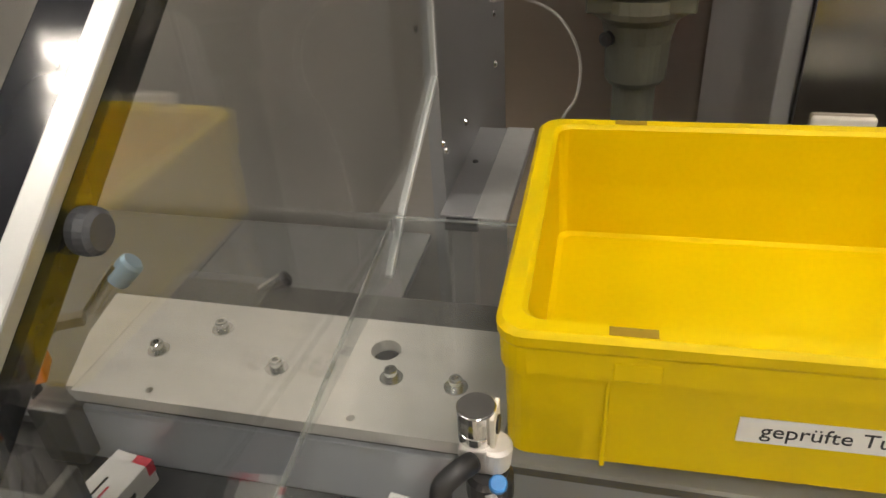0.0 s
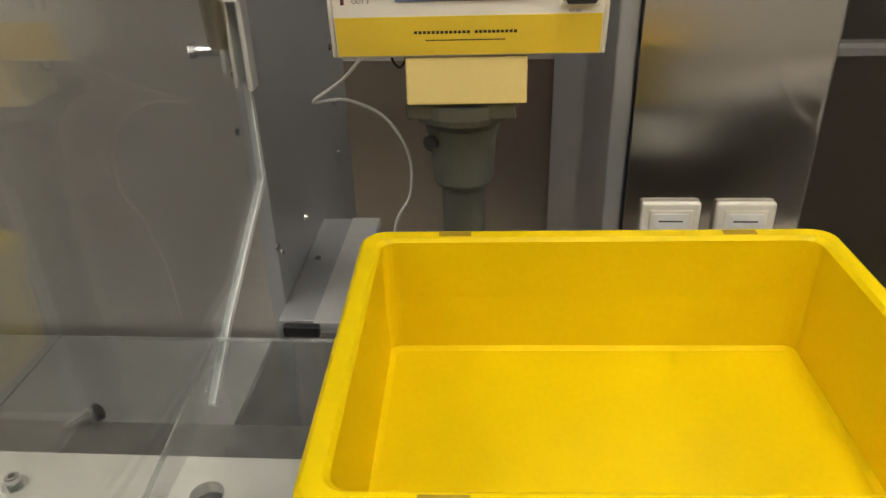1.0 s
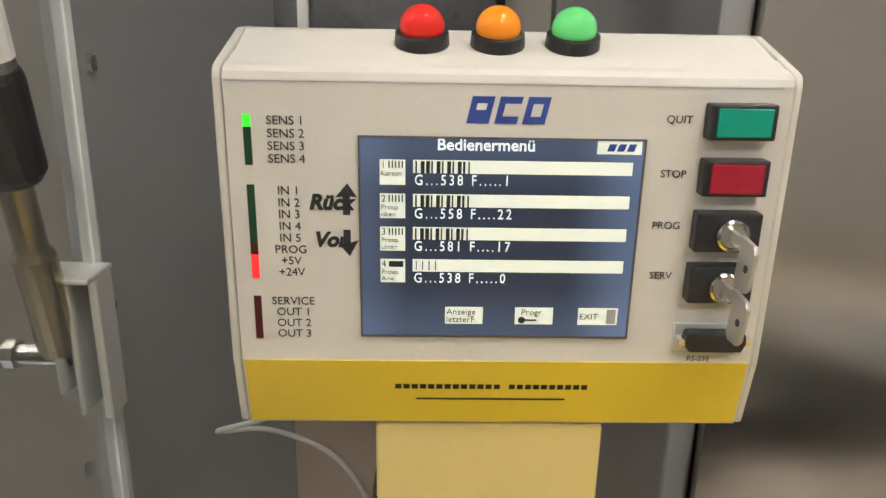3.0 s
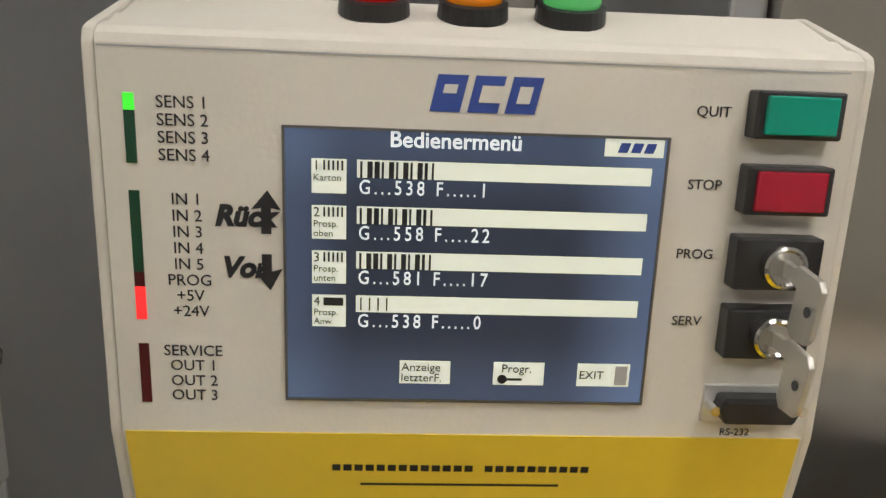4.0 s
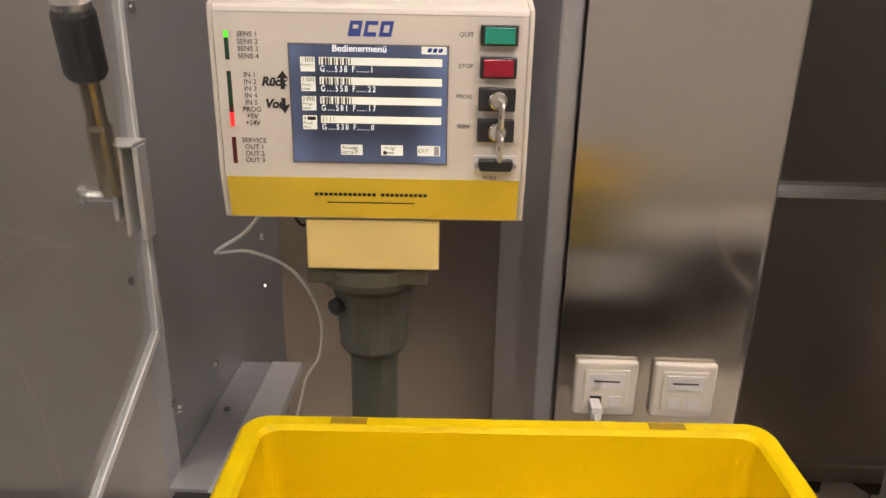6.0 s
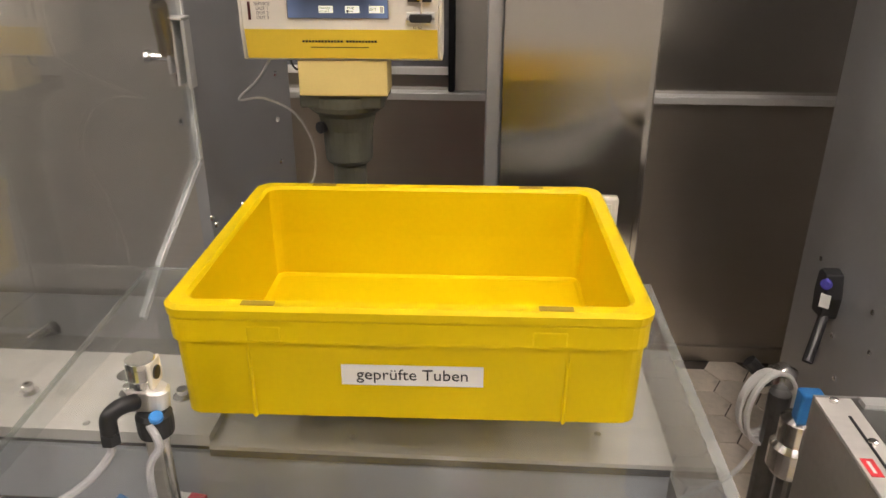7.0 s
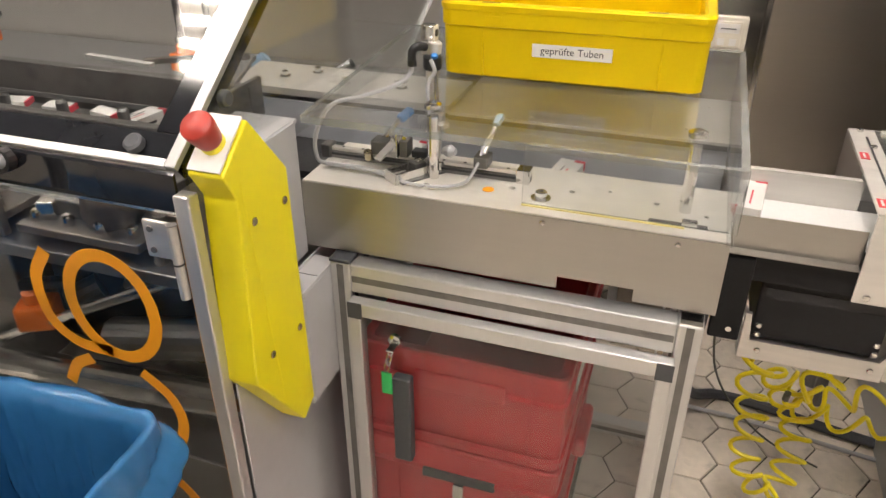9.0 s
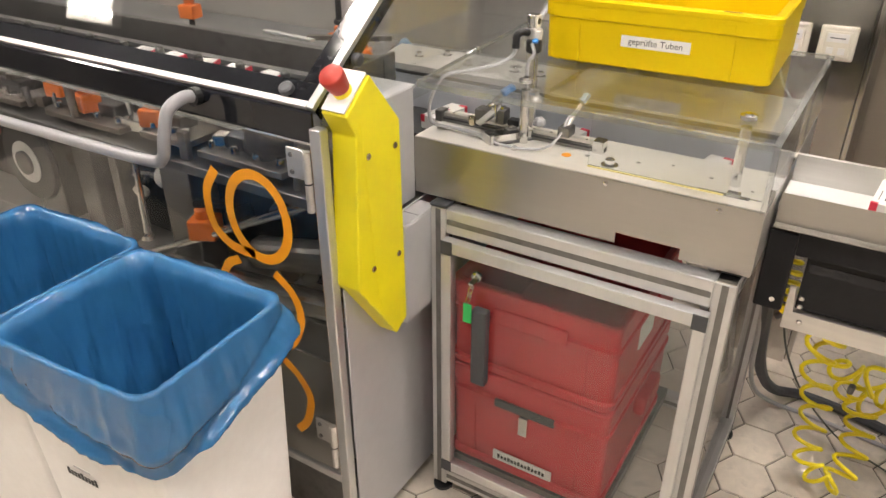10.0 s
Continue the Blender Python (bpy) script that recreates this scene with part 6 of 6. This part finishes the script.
# emergency stop housing
es = thing("emergency_stop", (-0.12, -0.03, 0.45), "yellow emergency stop housing with red mushroom button", "emergency stop")
side = [(-0.085, 0.855), (-0.030, 0.899), (0.036, 0.818), (0.040, 0.470), (0.010, 0.452), (-0.083, 0.585), (-0.066, 0.822)]
part("housing", prism(side, -0.1455, -0.102, "x", 0.0025), YELLOW_BOX, es)
part("top_plate", prism([(-0.083, 0.8585), (-0.032, 0.9005), (-0.033, 0.9025), (-0.085, 0.8605)], -0.1445, -0.106, "x"), WHITE, es, "white button plate")
part("crease", prism([(-0.058, 0.840), (-0.052, 0.840), (-0.0240, 0.520), (-0.0300, 0.520)], -0.1022, -0.1014, "x"), YELLOW_BOX, es)
for sy, sz in ((-0.043, 0.786), (0.022, 0.782), (0.022, 0.600), (-0.044, 0.604)):
    part("screw", turned([(0.0052, 0), (0.0052, 0.0012), (0.004, 0.0022)], (-0.102, sy, sz), (1, 0, 0), 12), GOLD, es)
nn = Vector((0, -0.62, 0.78))
base = Vector((-0.125, -0.060, 0.880))
part("collar", turned([(0.0135, 0), (0.0135, 0.008)], base, nn, 20), YELLOW_BOX, es)
part("button", turned([(0.0125, 0), (0.014, 0.004), (0.0165, 0.018), (0.0175, 0.026), (0.0172, 0.0300), (0.0160, 0.0322), (0.0, 0.0330)], base + nn * 0.006, nn, 32), RED_BTN, es, "red mushroom button", smooth=True)
gb = thing("cable_trunk", (-0.12, 0.09, 0.45), "grey sheet metal cable trunk beside the stop housing", "trunking")
part("trunk", box(-0.1365, -0.104, 0.0415, 0.1375, 0.452, 0.638, 0.0015), GREY_PAINT, gb)
part("trunk_lid", box(-0.1038, -0.1028, 0.044, 0.135, 0.456, 0.634, 0.0004), GREY_PAINT, gb)
part("trunk_seam", box(-0.1340, -0.1060, 0.0860, 0.0868, 0.6381, 0.6386), BLACK, gb)

# ---- waste bins with blue bags ----
def bag_bin(x, y, turn=0.0, seed=1, note=""):
    b_ = thing("waste_bin", (x, y, 0), "white square waste bin lined with a blue plastic bag" + note, "waste bin", "waste bins", turn=turn)
    w, d, H = 0.142, 0.125, 0.615


    def rr(bm, hw, hd, r, z, jag=0.0, ph=0.0, hang=0.0):
        out = []
        for cx, cy, a0 in ((hw - r, hd - r, 0), (-hw + r, hd - r, 90), (-hw + r, -hd + r, 180), (hw - r, -hd + r, 270)):
            for k in range(7):
                a = radians(a0 + 90 * k / 6)
                out.append(Vector((cx + r * math.cos(a), cy + r * math.sin(a), z)))
        dense = []
        n = len(out)
        for i in range(n):
            p, q = out[i], out[(i + 1) % n]
            m = 40 if i % 7 == 6 else 1
            for k in range(m):
                dense.append(p.lerp(q, k / m))
        res = []
        m = len(dense)
        for i, q in enumerate(dense):
            s = i / m * 2 * math.pi
            ring_at = Vector((math.cos(s), math.sin(s), 0)) * 2.6
            # long slanting creases with soft hollows between them
            f1 = 1 - abs(noise.noise(ring_at * 1.5 + Vector((z * 3.2, -z * 2.4, ph))))
            f2 = 1 - abs(noise.noise(ring_at * 3.4 + Vector((-z * 7, z * 5, ph + 5))))
            o = jag * (0.7 * f1 ** 7 + 0.35 * f2 ** 9 + 0.30 * noise.noise(ring_at * 0.8 + Vector((0, 0, z * 3 + ph))))
            near = 0.5 * (q.x / hw - q.y / hd)
            sag = hang * (0.62 * near + 0.10 * noise.noise(ring_at * 0.6 + Vector((3, ph, 0))))
            if hang or jag > 0.003:
                # folds fanning out from the low corner
                v = (H - z) / 0.11
                for a1, a2, wd, amp in ((1.05, 0.75, 0.10, 0.0075), (0.90, 0.45, 0.07, 0.0055), (0.72, 0.35, 0.06, -0.005), (1.0, 0.62, 0.05, 0.0045), (0.55, 0.15, 0.09, 0.0045), (0.98, 0.88, 0.05, -0.004)):
                    lift = v - (a1 - a2 * (1 - near) + 0.05 * noise.noise(ring_at * 1.3 + Vector((a1 * 9, ph, 0))))
                    o += amp * math.exp(-(lift / wd) ** 2)
            dirn = Vector((q.x, q.y, 0)).normalized()
            res.append(bm.verts.new((q.x + dirn.x * o, q.y + dirn.y * o, q.z - sag)))
        return res

    def skin(rows, bm, cap=False):
        n = len(rows[0])
        for a, c in zip(rows, rows[1:]):
            for i in range(n):
                bm.faces.new((a[i], a[(i + 1) % n], c[(i + 1) % n], c[i]))
        if cap:
            bm.faces.new(rows[-1])

    bm = bmesh.new()
    skin([rr(bm, w - 0.02, d - 0.02, 0.02, 0.0), rr(bm, w - 0.018, d - 0.018, 0.02, 0.05), rr(bm, w - 0.004, d - 0.004, 0.02, 0.50), rr(bm, w - 0.004, d - 0.004, 0.02, H - 0.030), rr(bm, w - 0.0065, d - 0.0065, 0.018, H - 0.030), rr(bm, w - 0.0065, d - 0.0065, 0.018, 0.47)], bm)
    part("body", bm, BIN_WHITE, b_, "white bin body", local=True)
    bm = bmesh.new()
    low = 0.088
    rows = []
    for k in range(27):
        f = k / 26
        swell = 0.010 * math.sin(f * math.pi) * (1 - 0.4 * f)
        rows.append(rr(bm, w + 0.004 + swell, d + 0.004 + swell, 0.026, H - low * (1 - f), 0.004 + 0.010 * f * (1 - f), seed, 0.06 * (1 - f)))
    rows.append(rr(bm, w + 0.003, d + 0.003, 0.025, H + 0.004, 0.004, seed))
    rows.append(rr(bm, w - 0.004, d - 0.004, 0.024, H + 0.003, 0.003, seed))
    for k in range(24):
        f = (k + 1) / 24
        rows.append(rr(bm, w - 0.008 - 0.028 * f, d - 0.008 - 0.028 * f, 0.026, H - 0.40 * f, -0.003 - 0.030 * f, seed + 3))
    skin(rows, bm, True)
    part("bag", bm, BAG, b_, "creased blue plastic bag", local=True, smooth=True)
    for q in range(9):
        part("print_bar", box(-0.062 + 0.0068 * q, -0.0575 + 0.0068 * q, -d + 0.0030, -d + 0.0038, 0.405, 0.414 + 0.003 * (q % 4 == 0)), INK, b_, "unreadable printed line", local=True)
    part("print_bar", box(-0.045, -0.012, -d + 0.0030, -d + 0.0038, 0.425, 0.427), HOSE, b_, local=True)
    return b_


bag_bin(-0.287, -0.322, 3.0, 2)
bag_bin(-0.588, -0.318, 2.0, 7, " beside another")

# ---- tiles ----
R = 0.0640


def hexagon(r=R, z=0.0):
    bm = bmesh.new()
    lo = [bm.verts.new((r * math.cos(radians(60 * i)), r * math.sin(radians(60 * i)), -0.0035)) for i in range(6)]
    hi = [bm.verts.new(((r - 0.0012) * math.cos(radians(60 * i)), (r - 0.0012) * math.sin(radians(60 * i)), z)) for i in range(6)]
    bm.faces.new(hi)
    for i in range(6):
        bm.faces.new((lo[i], lo[(i + 1) % 6], hi[(i + 1) % 6], hi[i]))
    return bm


tile_me = bpy.data.meshes.new("tile")
tb = hexagon()
tb.to_mesh(tile_me)
tb.free()
tile_me.materials.append(TILE)
PITCH_X, PITCH_Y = R * 1.5 + 0.0026, R * math.sqrt(3) + 0.003
rest_v, rest_f = [], []
rt = random.Random(5)
for i in range(-30, 31):
    for j in range(-23, 17):
        x, y = i * PITCH_X + 0.44, j * PITCH_Y + (PITCH_Y / 2 if i % 2 else 0) + 0.02
        if not (-2.6 < x < 2.9 and -2.4 < y < 1.79):
            continue
        z = rt.uniform(-0.0006, 0.0)
        if 0.36 < x < 1.3 and 0.2 < y < 1.79:
            t_ = new("tile", tile_me)
            t_.matrix_basis = pose(x, y, z, rt.uniform(-0.25, 0.25), rt.uniform(-0.25, 0.25), 0)
            t_.parent = floor
        else:
            n0 = len(rest_v)
            rest_v += [(x + (R - 0.001) * math.cos(radians(60 * q)), y + (R - 0.001) * math.sin(radians(60 * q)), z) for q in range(6)]
            rest_v += [(x + R * math.cos(radians(60 * q)), y + R * math.sin(radians(60 * q)), -0.0035) for q in range(6)]
            rest_f.append(tuple(range(n0, n0 + 6)))
            rest_f += [(n0 + 6 + q, n0 + 6 + (q + 1) % 6, n0 + (q + 1) % 6, n0 + q) for q in range(6)]
rest_me = bpy.data.meshes.new("tiles")
rest_me.from_pydata(rest_v, [], rest_f)
rest_me.materials.append(TILE)
rest = new("tiles", rest_me)
rest.parent = floor
tagged(rest, kind="stuff")

# ---- cartons on the lane ----
SPEED, GAP, FIRST = 0.3666, 0.252, -0.108
cartons = []


def carton():
    c = thing("tube_carton", (0, 0, 0), "white folding carton with red ends riding the lane", "carton", "cartons on the lane")
    body = part("box", box(-0.019, 0.019, -0.046, 0.046, 0.0, 0.026, 0.0008), CARTON, c, local=True)
    part("red_corner", box(0.004, 0.0194, 0.038, 0.0464, 0.0135, 0.0264), RED_PRINT, c, local=True)
    part("red_corner", box(-0.0194, -0.010, -0.0464, -0.042, 0.0135, 0.0264), RED_PRINT, c, local=True)
    for k, (a, wd, m) in enumerate(((-0.004, 0.0022, INK), (0.004, 0.0022, RED_PRINT), (-0.012, 0.0010, INK))):
        part("print_bar", box(a - wd / 2, a + wd / 2, -0.032, 0.018 - 0.008 * k, 0.0261, 0.0265), m, c, local=True)
    part("print_bar", box(0.0191, 0.0194, -0.035, 0.02, 0.009, 0.014), INK, c, local=True)
    return c


first_carton = carton()
cartons.append(first_carton)
for k in range(1, 17):
    cartons.append(copy_thing(first_carton, Matrix()))


def lane_y(x):
    f = min(1.0, max(0.0, (x - 0.24) / 0.22))
    f = f * f * (3 - 2 * f)
    return 0.357 + (0.2815 - 0.357) * f


def lane_z(x):
    f = min(1.0, max(0.0, (x - 0.33) / 0.10))
    return 0.6905 + (0.7285 - 0.6905) * f


def motions():
    stops = [0.0, 0.1] + [0.25 * q for q in range(1, 40)] + [9.9, 10.0]
    for k, c in enumerate(cartons):
        rows = []
        for t in stops:
            x = FIRST + GAP - k * GAP + SPEED * t
            rows.append((t, pose(x, lane_y(x), lane_z(x), 0, 0, -9 if x < 0.3 else -9 + 4 * min(1, (x - 0.3) / 0.2))))
        walk(c, rows)


motions()
